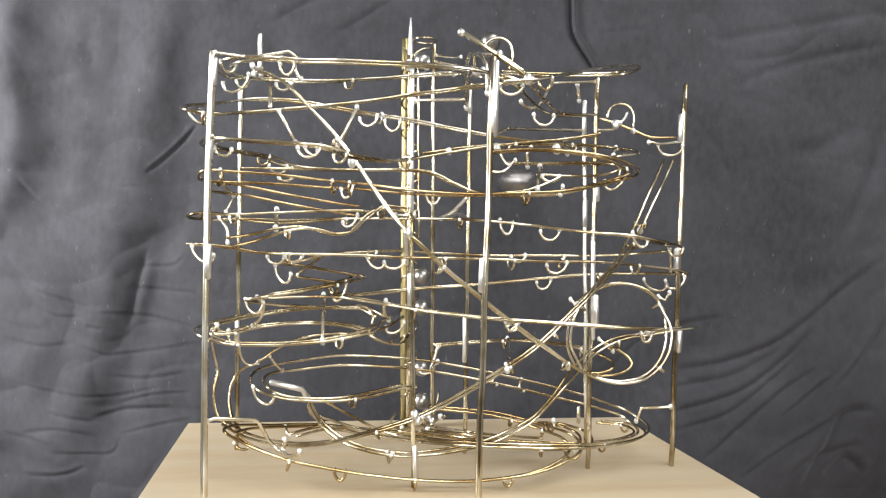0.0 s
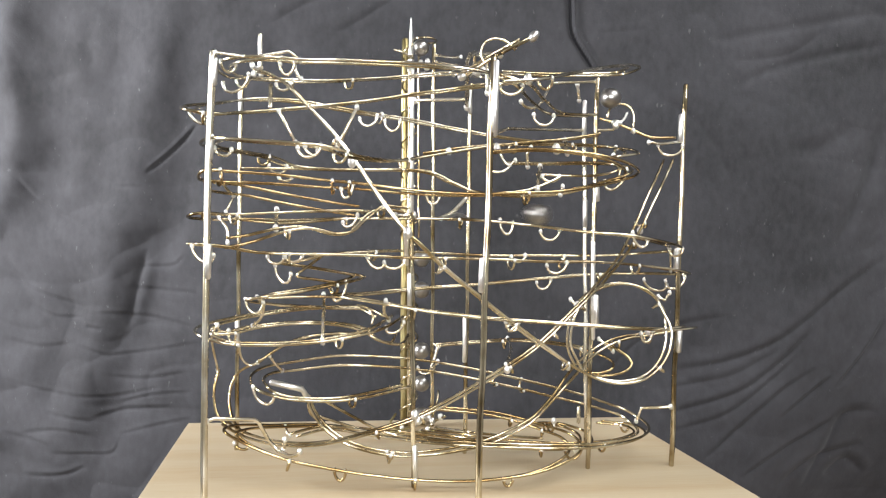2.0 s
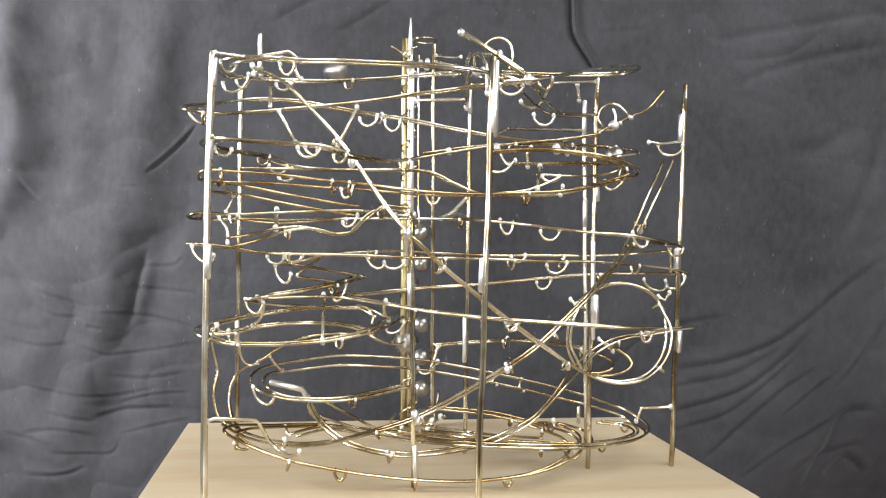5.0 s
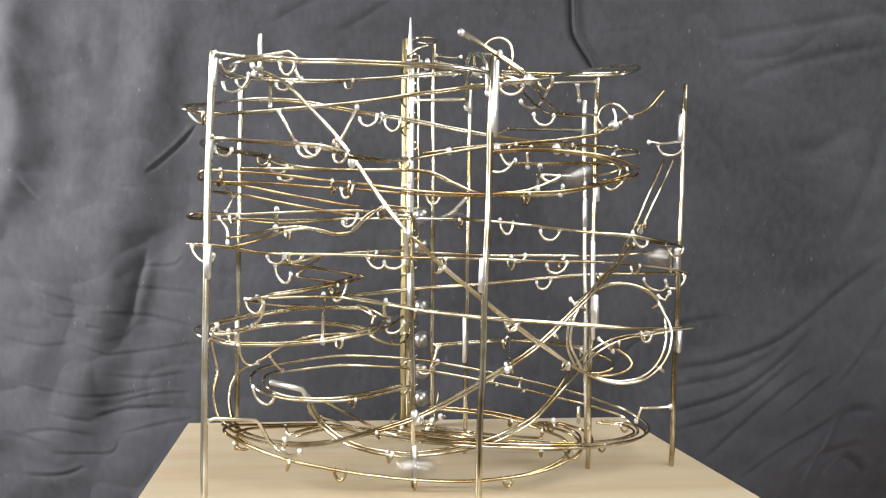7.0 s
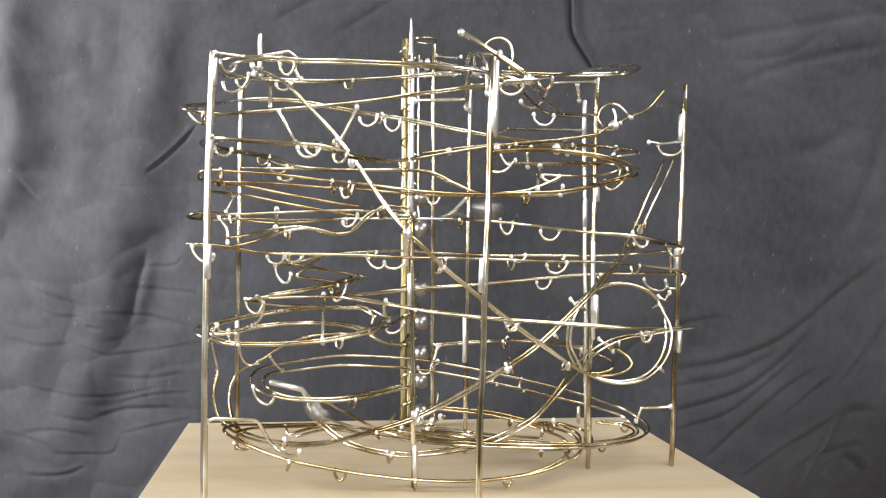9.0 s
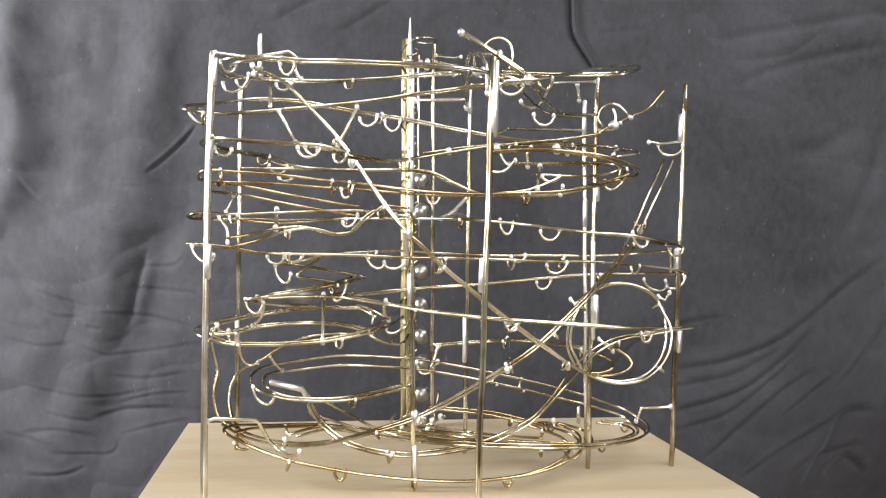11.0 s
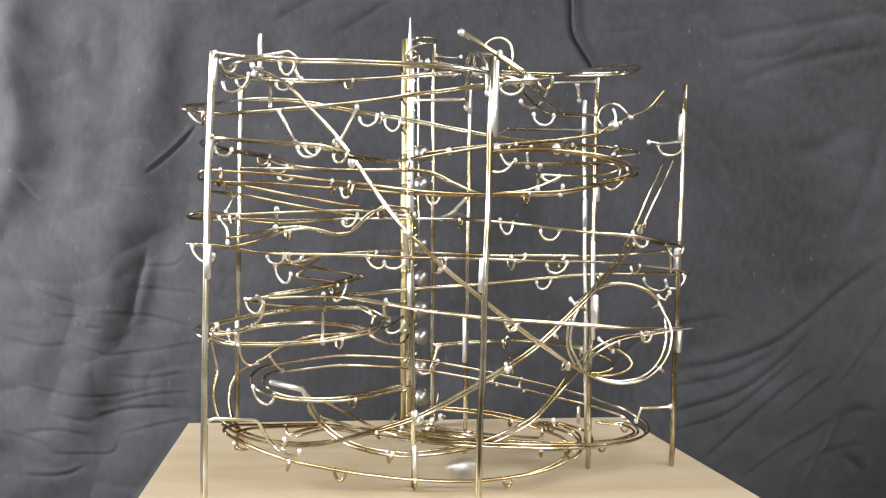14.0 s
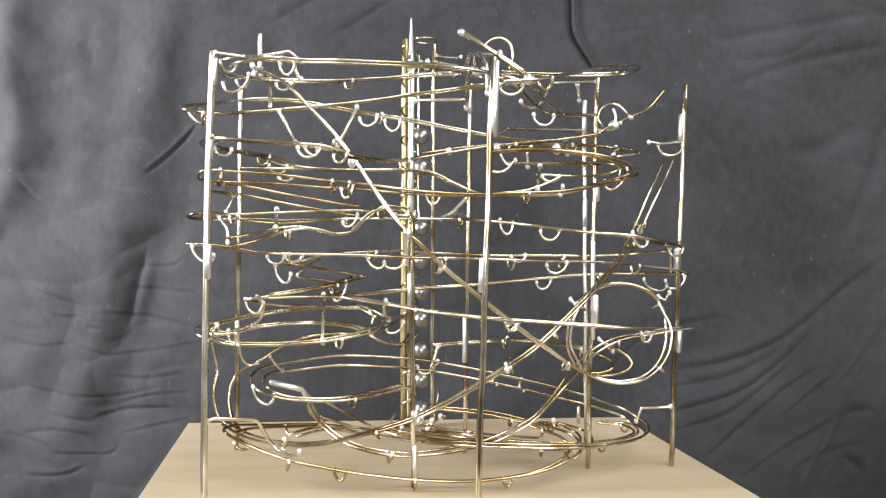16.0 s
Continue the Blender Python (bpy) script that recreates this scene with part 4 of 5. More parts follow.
sleeve((0.1179, 0.6380, 0.2227), (0.1181, 0.6380, 0.2014), 0.0020)
sleeve((0.1272, 0.6280, 0.1433), (0.1279, 0.6280, 0.1186), 0.0023)
for at, r in (((-0.0280, 0.5450, 0.3107), 0.0024), ((-0.0297, 0.7450, 0.3464), 0.0022), ((-0.0248, 0.7450, 0.3466), 0.0022), ((-0.0261, 0.7420, 0.3574), 0.0026), ((-0.0195, 0.7420, 0.3586), 0.0028), ((-0.0544, 0.6450, 0.2905), 0.0022), ((0.0031, 0.6550, 0.2627), 0.0026), ((0.0486, 0.5480, 0.0943), 0.0023), ((0.1541, 0.5980, 0.1981), 0.0024), ((0.1065, 0.5970, 0.1380), 0.0028), ((0.1628, 0.6000, 0.1187), 0.0022), ((0.0988, 0.5880, 0.0909), 0.0022)):
    blob(at, r)

# crowded foot of the lift, where the rails meet
wire("feed_rail", [(-0.0422, 0.7450, 0.0148), (-0.0464, 0.7350, 0.0077), (-0.0394, 0.7300, 0.0026), (-0.0269, 0.7280, 0.0061)], 0.0012, BRASS_DULL)
wire("feed_rail", [(-0.0091, 0.7350, 0.0251), (-0.0039, 0.7280, 0.0170), (-0.0106, 0.7220, 0.0107), (-0.0224, 0.7200, 0.0130)], 0.0013)
wire("feed_rail", [(0.0060, 0.6900, 0.0267), (-0.0031, 0.7000, 0.0199), (-0.0087, 0.7000, 0.0135), (-0.0174, 0.7000, 0.0096)], 0.0012)
wire("feed_rail", [(-0.0008, 0.7200, 0.0436), (-0.0025, 0.7100, 0.0334), (-0.0058, 0.7000, 0.0235)], 0.0012)
wire("feed_rail", [(-0.0030, 0.7000, 0.0137), (0.0271, 0.6700, 0.0179), (0.0602, 0.6500, 0.0204), (0.0879, 0.6400, 0.0218)], 0.0011)
wire("feed_rail", [(-0.0432, 0.6800, 0.0135), (-0.0182, 0.6900, 0.0101), (0.0074, 0.7000, 0.0134)], 0.0012, BRASS_DULL)
wire("feed_rail", ring_points((-0.0241, 0.7420, 0.0022), 0.016), 0.0012, BRASS_DULL)
for at, r in (((0.0019, 0.6950, 0.0249), 0.0026), ((-0.0097, 0.7000, 0.0119), 0.0024), ((-0.0213, 0.7200, 0.0120), 0.0024), ((-0.0057, 0.7000, 0.0198), 0.0026), ((-0.0346, 0.7300, 0.0054), 0.0022), ((-0.0478, 0.6000, 0.0305), 0.0024), ((0.0970, 0.6400, 0.0369), 0.0022), ((0.1094, 0.6000, 0.0239), 0.0024)):
    blob(at, r)
sleeve((-0.0245, 0.5710, 0.1601), (-0.0239, 0.5710, 0.1364), 0.0019)
sleeve((-0.0278, 0.5550, 0.1912), (-0.0266, 0.5680, 0.1678), 0.0015)


# lift screw: a pointed shaft with a wire thread that carries the balls
SCREW_AT, SCREW_TOP = Vector((-0.0297, 0.7570, 0.0017)), Vector((-0.0378, 0.7570, 0.4029))
SCREW_TURN = (SCREW_TOP - SCREW_AT).to_track_quat("Z", "Y").to_matrix().to_4x4()


def screw_pose(turn):
    return Matrix.Translation(SCREW_AT) @ SCREW_TURN @ pose(0, 0, 0, 0, 0, turn)


def lift_screw():
    high = (SCREW_TOP - SCREW_AT).length
    screw = tagged(new("lift_screw"), "turning brass wire screw that lifts the steel balls", "lift screw")
    wire("shaft", [(0.0006, 0, (high - 0.035) * k / 20) for k in range(21)], 0.0033, BRASS, screw, straight=True)
    wire("shaft_tip", [(0.0006, 0, high - 0.050), (0.0006, 0, high - 0.028), (0.0006, 0, high)], 0.0041, SOLDER, screw, straight=True, taper=0.2, label="pointed bright shaft tip")
    turns = (high - 0.03) / 0.0293
    n = int(turns * 20)
    thread = [(0.0085 * math.cos(2 * math.pi * turns * k / n), 0.0085 * math.sin(2 * math.pi * turns * k / n), 0.004 + (high - 0.03) * k / n) for k in range(n + 1)]
    wire("thread", thread, 0.0010, BRASS, screw, straight=True, label="bright spiral wire thread")
    reach = [(0.0085, 28, -0.007), (0.0100, 54, -0.003), (0.0135, 78, 0.000), (0.0190, 96, 0.002)]
    wire("thread_end", [(r * math.cos(math.radians(a)), r * math.sin(math.radians(a)), high - 0.029 + h) for r, a, h in reach], 0.0012, BRASS_GLARE, screw, label="bright outward end of the spiral wire")
    screw.matrix_world = screw_pose(0)
    return screw


screw = lift_screw()

# tipping arm: straight rod with a catch ring, and a counterweight drop at its tip
ARM_AT = (0.0340, 0.5300, 0.3159)


def arm_pose(turn):
    return Matrix.Translation(ARM_AT) @ pose(0, 0, 0, 0, turn, 0)


def local(p, origin):
    return tuple(Vector(p) - Vector(origin))


def tipping_arm_thing():
    arm = tagged(new("tipping_arm"), "pivoting brass wire arm that sends balls to either side", "lever")
    wire("arm_rod", [local((0.0082, 0.5300, 0.3309), ARM_AT), local((0.0340, 0.5300, 0.3159), ARM_AT), local((0.0588, 0.5300, 0.2978), ARM_AT)], 0.0015, BRASS, arm, straight=True)
    wire("arm_rod", [local((0.0121, 0.5450, 0.3346), ARM_AT), local((0.0370, 0.5450, 0.3196), ARM_AT), local((0.0529, 0.5400, 0.3077), ARM_AT)], 0.0011, BRASS, arm, straight=True)
    wire("catch_ring", [local(p, ARM_AT) for p in ((0.0245, 0.5300, 0.3208), (0.0283, 0.5300, 0.3255), (0.0357, 0.5300, 0.3277), (0.0424, 0.5300, 0.3239), (0.0450, 0.5300, 0.3158), (0.0429, 0.5300, 0.3064))], 0.0010, BRASS, arm)
    wire("axle", [local((0.0331, 0.5150, 0.3123), ARM_AT), local((0.0360, 0.5600, 0.3232), ARM_AT)], 0.0012, BRASS, arm, straight=True)
    blob(local((0.0090, 0.5300, 0.3305), ARM_AT), 0.0030, arm, (1, 1, 1))
    blob(local((0.0572, 0.5300, 0.2993), ARM_AT), 0.0036, arm, (1.3, 1, 0.9))
    arm.matrix_world = arm_pose(0)
    return arm


tipping_arm = tipping_arm_thing()

LEVER_AT = (0.1377, 0.6200, 0.2814)


def lever_pose(turn):
    return Matrix.Translation(LEVER_AT) @ pose(0, 0, 0, 0, turn, 0)


def catch_lever_thing():
    lever = tagged(new("catch_lever"), "small pivoting brass lever with a wire catch ring", "lever")
    wire("catch_ring", [local(p, LEVER_AT) for p in ((0.1305, 0.6200, 0.2895), (0.1326, 0.6200, 0.2968), (0.1403, 0.6200, 0.3007), (0.1482, 0.6200, 0.2981), (0.1520, 0.6200, 0.2914), (0.1515, 0.6200, 0.2799))], 0.0010, BRASS, lever)
    wire("lever_rod", [local(p, LEVER_AT) for p in ((0.1246, 0.6200, 0.2884), (0.1366, 0.6200, 0.2850), (0.1515, 0.6200, 0.2795), (0.1654, 0.6200, 0.2743), (0.1875, 0.6250, 0.2751))], 0.0011, BRASS_BROWN, lever)
    wire("prong", [local(p, LEVER_AT) for p in ((0.1376, 0.6200, 0.2832), (0.1439, 0.6200, 0.2880), (0.1465, 0.6200, 0.2935))], 0.0010, SOLDER, lever)
    blob((0, 0, 0.004), 0.0030, lever, (1.4, 1, 0.8))
    blob(local((0.1519, 0.6200, 0.2790), LEVER_AT), 0.0020, lever)
    lever.matrix_world = lever_pose(0)
    return lever


catch_lever = catch_lever_thing()


# ---- balls ----
def steel_ball():
    bm = bmesh.new()
    bmesh.ops.create_uvsphere(bm, u_segments=40, v_segments=24, radius=BALL_R)
    return from_bm("steel_ball", bm, STEEL, True)


BALL_MESH = steel_ball()


def ball(label="polished grey steel ball running on the wire rails"):
    return tagged(new("steel_ball", BALL_MESH), label, "ball", "steel balls of the marble run")


def lift_rows(t0, z0, t1, z1):
    """A steady rise beside the screw, a row for each half second or less."""
    n = max(2, math.ceil((t1 - t0) / 0.5))
    zs = [(t0 + (t1 - t0) * k / n, z0 + (z1 - z0) * k / n) for k in range(n + 1)]
    return [(t, pose(-0.0162 - 0.0257 * z, 0.738, z)) for t, z in zs]


def motions():
    # balls waiting in the lift rise steadily
    walk(ball("polished grey steel ball carried up in the lift"), lift_rows(0.0, 0.1505, 16.0, 0.2859))
    walk(ball("polished grey steel ball carried up in the lift"), lift_rows(0.0, 0.1204, 16.0, 0.2559))
    walk(ball("polished grey steel ball carried up in the lift"), lift_rows(0.0, 0.0617, 16.0, 0.1975))
    walk(ball("polished grey steel ball carried up in the lift"), lift_rows(0.0, 0.0299, 16.0, 0.1658))
    walk(ball("polished grey steel ball carried up in the lift"), [(0.00, pose(-0.0104, 0.7300, 0.0142)), (0.80, pose(-0.0104, 0.7300, 0.0142)), (1.30, pose(-0.0165, 0.7380, 0.0107))] + lift_rows(2.30, 0.0192, 16.0, 0.1357))
    walk(ball("polished grey steel ball carried up in the lift"), [(0.00, pose(-0.0091, 0.7150, 0.0199)), (4.00, pose(-0.0091, 0.7150, 0.0199)), (4.50, pose(-0.0165, 0.7380, 0.0116))] + lift_rows(5.50, 0.0201, 16.0, 0.1094))
    # three balls on the rails
    walk(ball("polished grey steel ball running on the wire rails"), [(0.00, pose(0.0525, 0.5550, 0.2307)), (0.10, pose(0.0052, 0.5500, 0.2319)), (0.20, pose(-0.0429, 0.5500, 0.2339)), (0.30, pose(-0.0878, 0.5450, 0.2355)), (0.40, pose(-0.1298, 0.5400, 0.2364)), (0.50, pose(-0.1501, 0.5300, 0.2352)), (0.60, pose(-0.1596, 0.5250, 0.2337)), (0.70, pose(-0.1543, 0.5600, 0.2323)), (0.80, pose(-0.1303, 0.5850, 0.2282)), (0.90, pose(-0.0874, 0.5950, 0.2173)), (1.00, pose(-0.0826, 0.5900, 0.2141)), (1.10, pose(-0.1269, 0.5600, 0.2119)), (1.20, pose(-0.1606, 0.5300, 0.2107)), (1.30, pose(-0.1644, 0.5400, 0.2103)), (1.40, pose(-0.1568, 0.5600, 0.2111)), (1.50, pose(-0.1345, 0.5750, 0.2086)), (1.60, pose(-0.0909, 0.5850, 0.2111)), (1.70, pose(-0.0498, 0.5900, 0.2128)), (1.80, pose(-0.0079, 0.5900, 0.2130)), (1.90, pose(0.0330, 0.5850, 0.2108)), (2.00, pose(0.0710, 0.5800, 0.2078)), (2.10, pose(0.0977, 0.5750, 0.2049)), (2.20, pose(0.1219, 0.5700, 0.2024)), (2.30, pose(0.1525, 0.5800, 0.1987)), (2.40, pose(0.1633, 0.6000, 0.1913)), (2.50, pose(0.1337, 0.6550, 0.1890)), (2.60, pose(0.0859, 0.6600, 0.1873)), (2.70, pose(0.0651, 0.6580, 0.1868)), (2.80, pose(0.0205, 0.6500, 0.1856)), (3.00, pose(-0.0393, 0.6200, 0.1883)), (3.20, pose(-0.0718, 0.6000, 0.1869)), (3.30, pose(-0.0860, 0.5880, 0.1834)), (3.40, pose(-0.1097, 0.5750, 0.1684)), (3.50, pose(-0.0900, 0.5920, 0.1640)), (3.60, pose(-0.0876, 0.6000, 0.1589)), (3.70, pose(-0.1067, 0.5700, 0.1529)), (3.80, pose(-0.1338, 0.5550, 0.1477)), (3.90, pose(-0.1080, 0.5900, 0.1422)), (4.00, pose(-0.0695, 0.6100, 0.1395)), (4.15, pose(-0.0562, 0.6000, 0.1317)), (4.20, pose(-0.0528, 0.5750, 0.1255)), (4.30, pose(-0.1002, 0.5400, 0.1203)), (4.40, pose(-0.1488, 0.5220, 0.1211)), (4.50, pose(-0.1623, 0.5600, 0.1254)), (4.60, pose(-0.1445, 0.5850, 0.1277)), (4.70, pose(-0.1055, 0.5900, 0.1291)), (4.80, pose(-0.0776, 0.5850, 0.1246)), (4.90, pose(-0.0496, 0.5800, 0.1164)), (5.00, pose(-0.0275, 0.6000, 0.1052)), (5.10, pose(-0.0386, 0.5900, 0.0804)), (5.20, pose(-0.0757, 0.5650, 0.0751)), (5.30, pose(-0.1124, 0.5550, 0.0785)), (5.40, pose(-0.1313, 0.6000, 0.0891)), (5.50, pose(-0.1109, 0.6250, 0.0894)), (5.60, pose(-0.0757, 0.6370, 0.0914)), (5.70, pose(-0.0329, 0.6420, 0.0889)), (5.80, pose(0.0106, 0.6470, 0.0845)), (5.90, pose(0.0842, 0.6600, 0.0716)), (6.00, pose(0.1495, 0.6670, 0.0517)), (6.10, pose(0.1425, 0.6200, 0.0359)), (6.20, pose(0.0739, 0.5830, 0.0381)), (6.30, pose(0.0106, 0.5830, 0.0395)), (6.40, pose(-0.0186, 0.6000, 0.0537)), (6.50, pose(-0.0124, 0.6150, 0.0583)), (6.60, pose(0.0221, 0.6220, 0.0582)), (6.70, pose(0.0574, 0.6320, 0.0509)), (6.80, pose(0.1056, 0.6200, 0.0349)), (6.90, pose(0.0599, 0.5450, 0.0281)), (7.00, pose(-0.0152, 0.5250, 0.0288)), (7.10, pose(-0.0624, 0.5300, 0.0324)), (7.20, pose(-0.1020, 0.5180, 0.0441)), (7.30, pose(-0.1292, 0.5150, 0.0542)), (7.40, pose(-0.1359, 0.5700, 0.0470)), (7.50, pose(-0.1307, 0.6300, 0.0366)), (7.70, pose(-0.0771, 0.6650, 0.0278)), (7.90, pose(-0.0265, 0.7000, 0.0167)), (8.10, pose(-0.0165, 0.7380, 0.0120))] + lift_rows(9.10, 0.0206, 16.0, 0.0793))
    walk(ball("polished grey steel ball running on the wire rails"), [(0.00, pose(0.0338, 0.6150, 0.3464)), (0.10, pose(0.0329, 0.6150, 0.3468)), (0.20, pose(0.0299, 0.6200, 0.3499)), (0.30, pose(0.0033, 0.6400, 0.3412)), (0.40, pose(-0.0353, 0.6600, 0.3363)), (0.50, pose(-0.0832, 0.6250, 0.3243)), (0.60, pose(-0.1221, 0.5900, 0.3142)), (0.70, pose(-0.1431, 0.5500, 0.3068)), (0.80, pose(-0.1486, 0.5300, 0.3080)), (0.90, pose(-0.1298, 0.5120, 0.3114)), (1.00, pose(-0.1071, 0.5120, 0.3128)), (1.10, pose(-0.0788, 0.5250, 0.3168)), (1.20, pose(-0.0469, 0.5280, 0.3184)), (1.30, pose(-0.0109, 0.5250, 0.3166)), (1.40, pose(0.0217, 0.5050, 0.3084)), (1.50, pose(0.0399, 0.4800, 0.2955)), (1.60, pose(0.0543, 0.5000, 0.2941)), (1.80, pose(0.0741, 0.5600, 0.2916)), (1.90, pose(0.1051, 0.5950, 0.2971)), (2.00, pose(0.1307, 0.6100, 0.3032)), (2.10, pose(0.1335, 0.6120, 0.3009)), (2.20, pose(0.1311, 0.6150, 0.2959)), (2.30, pose(0.1169, 0.6200, 0.2859)), (2.40, pose(0.0737, 0.6100, 0.2769)), (2.50, pose(0.0426, 0.5970, 0.2711)), (2.60, pose(-0.0157, 0.5750, 0.2598)), (2.70, pose(-0.0501, 0.5250, 0.2525)), (2.80, pose(-0.0743, 0.4800, 0.2515)), (2.90, pose(-0.0750, 0.4730, 0.2508)), (3.00, pose(-0.0757, 0.4730, 0.2508)), (3.10, pose(-0.0898, 0.4770, 0.2538)), (3.20, pose(-0.1294, 0.4880, 0.2544)), (3.30, pose(-0.1447, 0.5000, 0.2557)), (3.40, pose(-0.1565, 0.5300, 0.2570)), (3.50, pose(-0.1484, 0.5750, 0.2571)), (3.60, pose(-0.1300, 0.6050, 0.2539)), (3.70, pose(-0.1267, 0.6200, 0.2493)), (3.80, pose(-0.1101, 0.6300, 0.2517)), (4.00, pose(-0.0642, 0.6370, 0.2537)), (4.20, pose(-0.0172, 0.6430, 0.2546)), (4.35, pose(0.0157, 0.6500, 0.2423)), (4.50, pose(0.0535, 0.6400, 0.2339)), (4.75, pose(0.1086, 0.6050, 0.2391)), (4.95, pose(0.1362, 0.6000, 0.2518)), (5.20, pose(0.1172, 0.6300, 0.2619)), (5.60, pose(0.0812, 0.6400, 0.2621)), (5.90, pose(0.0532, 0.6450, 0.2628)), (6.10, pose(0.0497, 0.6200, 0.2617)), (6.30, pose(0.0582, 0.6000, 0.2613)), (6.40, pose(0.0455, 0.5800, 0.2599)), (6.50, pose(0.0401, 0.5700, 0.2593)), (6.60, pose(0.0456, 0.5650, 0.2601)), (6.70, pose(0.0595, 0.5630, 0.2610)), (6.80, pose(0.0895, 0.5600, 0.2598)), (6.90, pose(0.1214, 0.5750, 0.2540)), (7.00, pose(0.1015, 0.5800, 0.2377)), (7.10, pose(0.0525, 0.5550, 0.2307)), (7.20, pose(0.0052, 0.5500, 0.2319)), (7.30, pose(-0.0429, 0.5500, 0.2339)), (7.40, pose(-0.0878, 0.5450, 0.2355)), (7.50, pose(-0.1298, 0.5400, 0.2364)), (7.60, pose(-0.1501, 0.5300, 0.2352)), (7.70, pose(-0.1596, 0.5250, 0.2337)), (7.80, pose(-0.1543, 0.5600, 0.2323)), (7.90, pose(-0.1303, 0.5850, 0.2282)), (8.00, pose(-0.0874, 0.5950, 0.2173)), (8.10, pose(-0.0826, 0.5900, 0.2141)), (8.20, pose(-0.1269, 0.5600, 0.2119)), (8.30, pose(-0.1606, 0.5300, 0.2107)), (8.40, pose(-0.1644, 0.5400, 0.2103)), (8.50, pose(-0.1568, 0.5600, 0.2111)), (8.60, pose(-0.1345, 0.5750, 0.2086)), (8.70, pose(-0.0909, 0.5850, 0.2111)), (8.80, pose(-0.0498, 0.5900, 0.2128)), (8.90, pose(-0.0079, 0.5900, 0.2130)), (9.00, pose(0.0330, 0.5850, 0.2108)), (9.10, pose(0.0710, 0.5800, 0.2078)), (9.20, pose(0.0977, 0.5750, 0.2049)), (9.30, pose(0.1219, 0.5700, 0.2024)), (9.40, pose(0.1525, 0.5800, 0.1987)), (9.50, pose(0.1633, 0.6000, 0.1913)), (9.60, pose(0.1337, 0.6550, 0.1890)), (9.70, pose(0.0859, 0.6600, 0.1873)), (9.90, pose(0.0205, 0.6500, 0.1856)), (10.10, pose(-0.0393, 0.6200, 0.1883)), (10.30, pose(-0.0718, 0.6000, 0.1869)), (10.40, pose(-0.0860, 0.5880, 0.1834)), (10.50, pose(-0.1097, 0.5750, 0.1684)), (10.60, pose(-0.0900, 0.5920, 0.1640)), (10.70, pose(-0.0876, 0.6000, 0.1589)), (10.80, pose(-0.1067, 0.5700, 0.1529)), (10.90, pose(-0.1338, 0.5550, 0.1477)), (11.00, pose(-0.1080, 0.5900, 0.1422)), (11.10, pose(-0.0695, 0.6100, 0.1395)), (11.25, pose(-0.0562, 0.6000, 0.1317)), (11.30, pose(-0.0528, 0.5750, 0.1255)), (11.40, pose(-0.1002, 0.5400, 0.1203)), (11.50, pose(-0.1488, 0.5220, 0.1211)), (11.60, pose(-0.1623, 0.5600, 0.1254)), (11.70, pose(-0.1445, 0.5850, 0.1277)), (11.80, pose(-0.1055, 0.5900, 0.1291)), (11.90, pose(-0.0776, 0.5850, 0.1246)), (12.00, pose(-0.0496, 0.5800, 0.1164)), (12.10, pose(-0.0275, 0.6000, 0.1052)), (12.20, pose(-0.0386, 0.5900, 0.0804)), (12.30, pose(-0.0757, 0.5650, 0.0751)), (12.40, pose(-0.1124, 0.5550, 0.0785)), (12.50, pose(-0.1313, 0.6000, 0.0891)), (12.60, pose(-0.1109, 0.6250, 0.0894)), (12.70, pose(-0.0757, 0.6370, 0.0914)), (12.80, pose(-0.0329, 0.6420, 0.0889)), (12.90, pose(0.0106, 0.6470, 0.0845)), (13.00, pose(0.0842, 0.6600, 0.0716)), (13.10, pose(0.1495, 0.6670, 0.0517)), (13.20, pose(0.1425, 0.6200, 0.0359)), (13.30, pose(0.0739, 0.5830, 0.0381)), (13.40, pose(0.0106, 0.5830, 0.0395)), (13.50, pose(-0.0186, 0.6000, 0.0537)), (13.60, pose(-0.0124, 0.6150, 0.0583)), (13.70, pose(0.0221, 0.6220, 0.0582)), (13.80, pose(0.0574, 0.6320, 0.0509)), (13.85, pose(0.1056, 0.6200, 0.0349)), (13.95, pose(0.0599, 0.5450, 0.0281)), (14.05, pose(-0.0152, 0.5250, 0.0288)), (14.15, pose(-0.0624, 0.5300, 0.0324)), (14.25, pose(-0.1020, 0.5180, 0.0441)), (14.40, pose(-0.1292, 0.5150, 0.0542)), (14.50, pose(-0.1359, 0.5700, 0.0470)), (14.60, pose(-0.1307, 0.6300, 0.0366)), (14.80, pose(-0.0771, 0.6650, 0.0278)), (15.00, pose(-0.0265, 0.7000, 0.0167))] + lift_rows(15.20, 0.0148, 16.0, 0.0216))
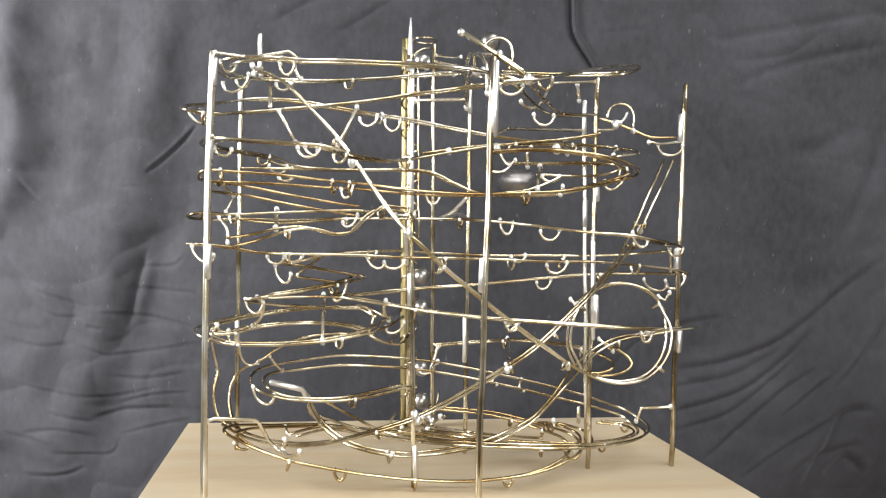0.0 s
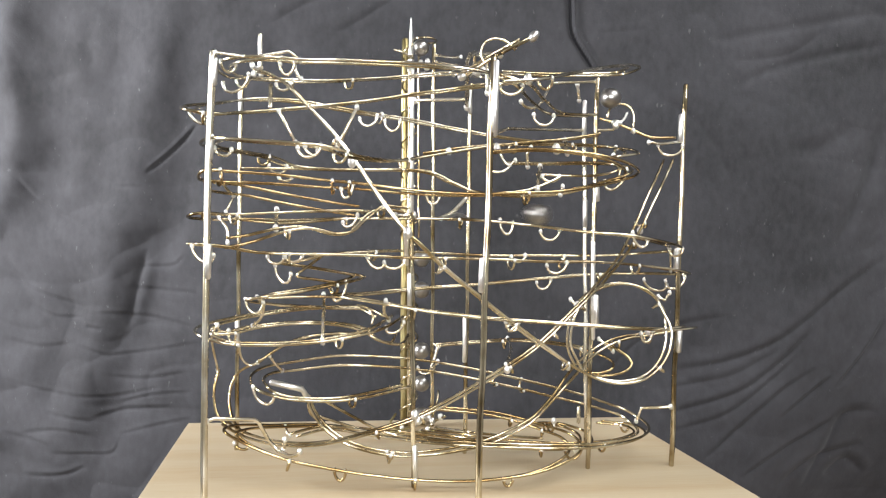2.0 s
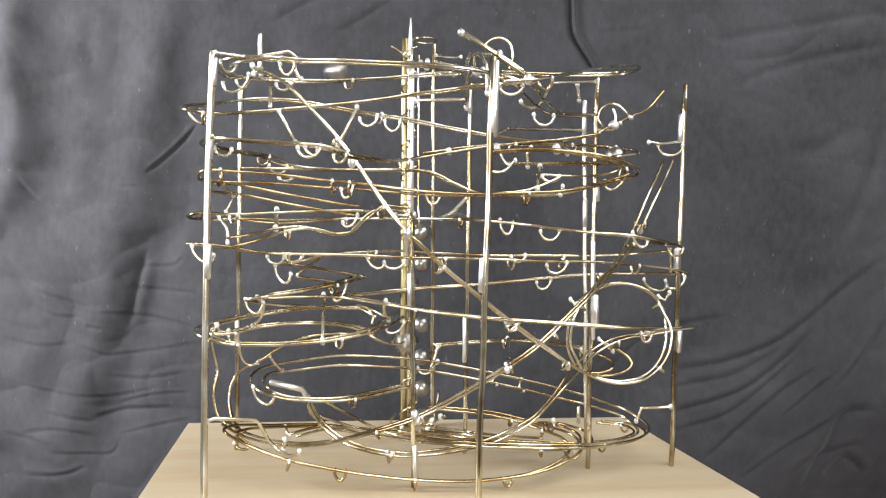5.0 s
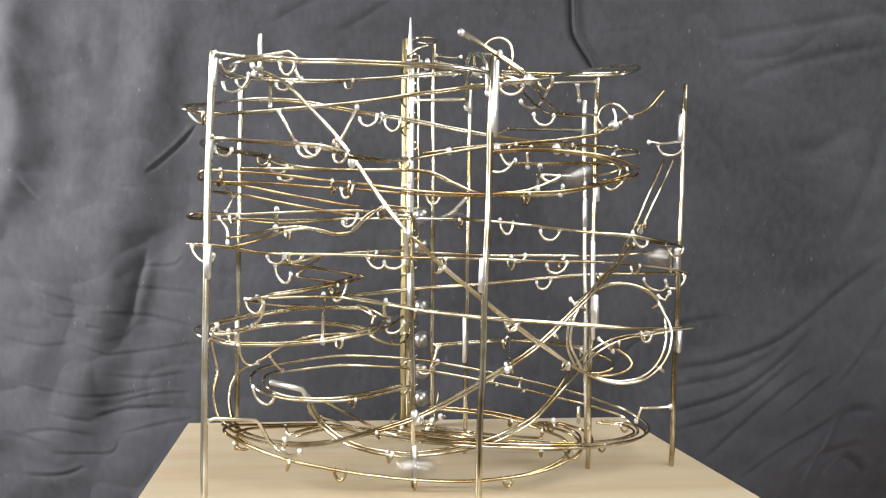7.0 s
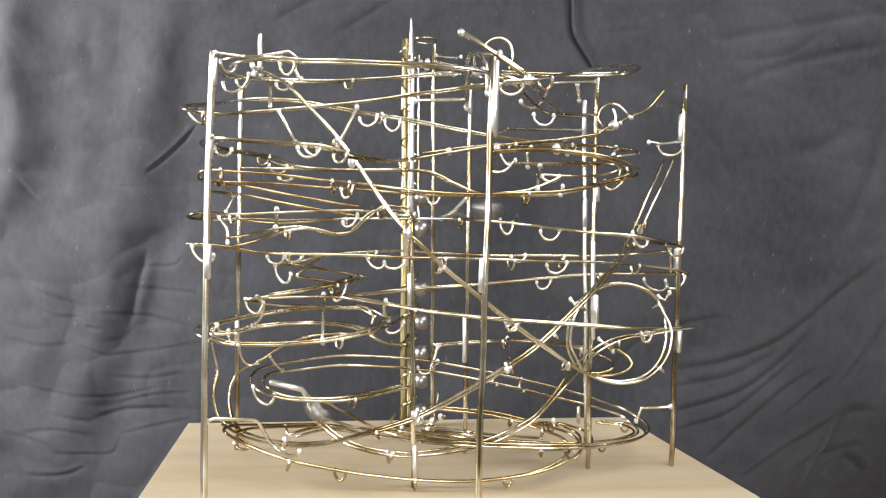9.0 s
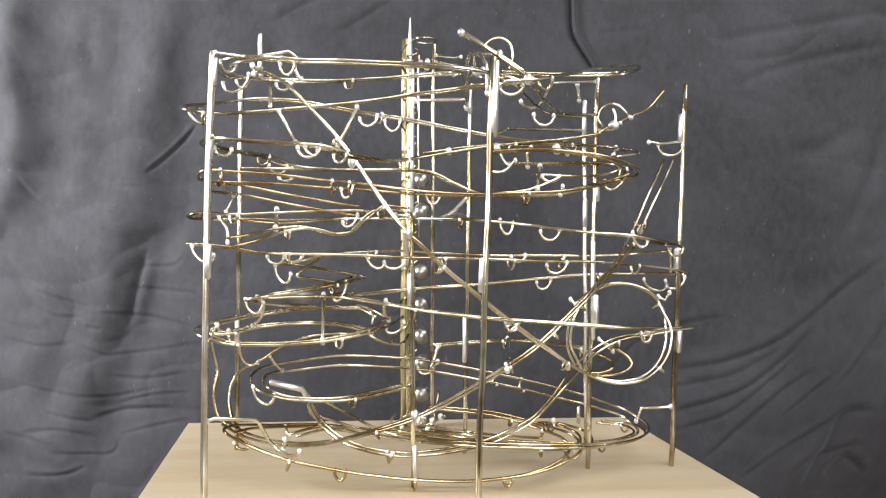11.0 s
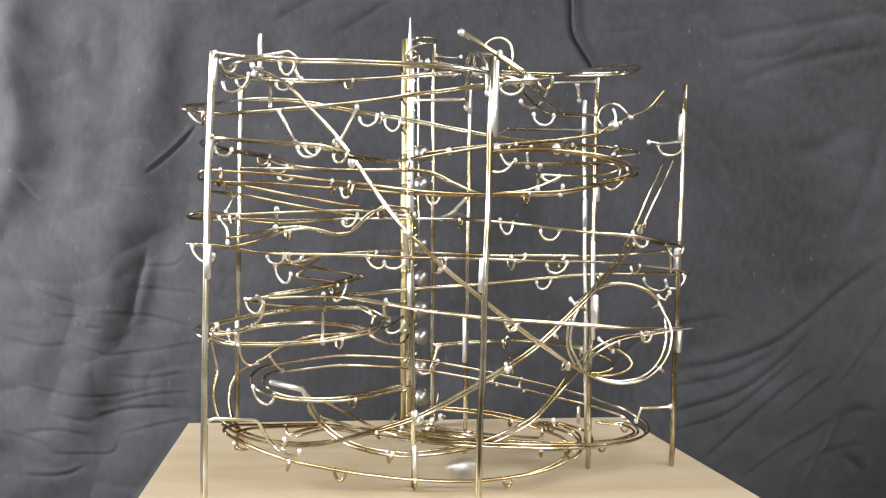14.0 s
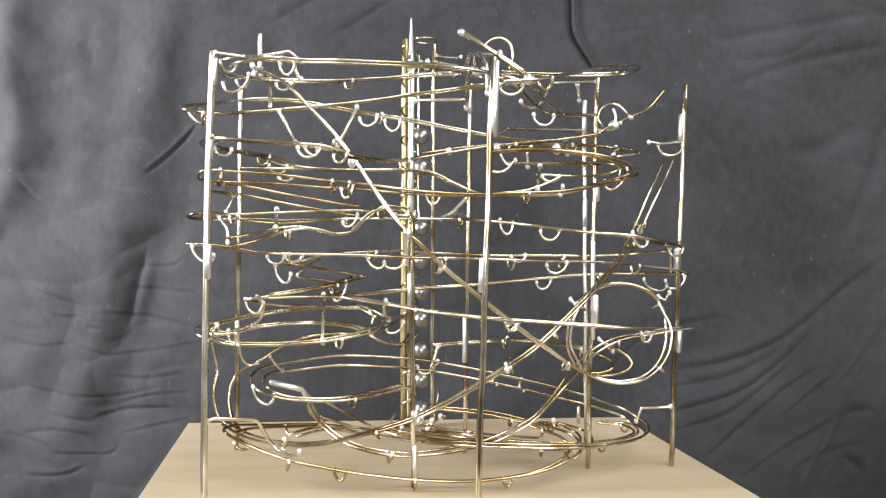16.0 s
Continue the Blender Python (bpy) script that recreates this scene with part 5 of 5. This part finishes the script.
    walk(ball("polished grey steel ball running on the wire rails"), [(0.00, pose(-0.0252, 0.7450, 0.3603)), (2.40, pose(-0.0266, 0.7450, 0.3734)), (3.05, pose(-0.0255, 0.7450, 0.3734)), (3.20, pose(-0.0018, 0.7000, 0.3648)), (3.30, pose(0.0102, 0.6400, 0.3485)), (3.40, pose(0.0223, 0.6200, 0.3437)), (3.60, pose(0.0329, 0.6000, 0.3434)), (3.70, pose(0.0385, 0.5450, 0.3229)), (3.80, pose(0.0553, 0.4950, 0.3033)), (3.90, pose(0.0909, 0.5300, 0.3123)), (4.00, pose(0.1321, 0.6000, 0.3305)), (4.10, pose(0.1358, 0.6400, 0.3390)), (4.20, pose(0.1111, 0.6500, 0.3397)), (4.40, pose(0.0617, 0.6560, 0.3408)), (4.55, pose(0.0179, 0.6500, 0.3373)), (4.80, pose(-0.0492, 0.6500, 0.3327)), (5.05, pose(-0.1029, 0.6000, 0.3156)), (5.20, pose(-0.1250, 0.5600, 0.3087)), (5.30, pose(-0.1299, 0.5520, 0.3096)), (5.50, pose(-0.1086, 0.5490, 0.2966)), (5.75, pose(-0.0735, 0.5450, 0.2625)), (6.00, pose(-0.0378, 0.5420, 0.2145)), (6.15, pose(-0.0136, 0.5450, 0.1903)), (6.30, pose(0.0172, 0.5700, 0.1849)), (6.40, pose(0.0228, 0.5720, 0.1825)), (6.50, pose(0.0276, 0.5730, 0.1809)), (6.60, pose(0.0431, 0.5770, 0.1817)), (6.70, pose(0.0680, 0.5850, 0.1814)), (6.80, pose(0.0977, 0.5970, 0.1812)), (6.90, pose(0.1279, 0.6100, 0.1804)), (7.00, pose(0.1794, 0.6300, 0.1772)), (7.10, pose(0.2006, 0.6500, 0.1720)), (7.20, pose(0.1951, 0.6640, 0.1705)), (7.30, pose(0.1726, 0.6700, 0.1707)), (7.50, pose(0.1022, 0.6700, 0.1658)), (7.70, pose(0.0294, 0.6600, 0.1599)), (7.90, pose(-0.0434, 0.6200, 0.1528)), (8.00, pose(-0.0800, 0.5850, 0.1515)), (8.10, pose(-0.0566, 0.5650, 0.1503)), (8.20, pose(-0.0090, 0.5600, 0.1444)), (8.30, pose(0.0423, 0.5670, 0.1389)), (8.40, pose(0.1108, 0.5770, 0.1347)), (8.50, pose(0.1710, 0.6020, 0.1303)), (8.56, pose(0.1942, 0.6250, 0.1281)), (8.62, pose(0.1604, 0.6370, 0.1175)), (8.70, pose(0.0987, 0.6100, 0.0790)), (8.80, pose(0.0109, 0.5900, 0.0320)), (8.90, pose(-0.0865, 0.5700, 0.0530)), (8.95, pose(-0.0958, 0.5680, 0.0659)), (9.00, pose(-0.0908, 0.5700, 0.0559)), (9.10, pose(-0.0150, 0.5780, 0.0310)), (9.20, pose(0.0696, 0.6100, 0.0478)), (9.30, pose(0.0785, 0.6100, 0.0549)), (9.50, pose(0.0199, 0.6000, 0.0310)), (9.80, pose(-0.0321, 0.5750, 0.0340)), (10.20, pose(-0.0076, 0.6500, 0.0245)), (10.60, pose(-0.0129, 0.7200, 0.0149)), (11.20, pose(-0.0165, 0.7380, 0.0099))] + lift_rows(12.20, 0.0184, 16.0, 0.0507))
    # the screw turns once for each ball
    walk(screw, [(t * 0.5, screw_pose(-53.5 * t)) for t in range(33)])
    # tipping arm and second lever
    walk(tipping_arm, [(0.0, arm_pose(0)), (0.1, arm_pose(-5)), (0.2, arm_pose(-34)), (0.3, arm_pose(-67)), (0.4, arm_pose(-64)), (3.55, arm_pose(-64)), (3.65, arm_pose(-36)), (3.75, arm_pose(2)), (3.85, arm_pose(0)), (16.0, arm_pose(0))])
    walk(catch_lever, [(0.0, lever_pose(0)), (2.05, lever_pose(0)), (2.2, lever_pose(-24)), (2.3, lever_pose(-50)), (2.4, lever_pose(-46)), (16.0, lever_pose(-46))])


motions()
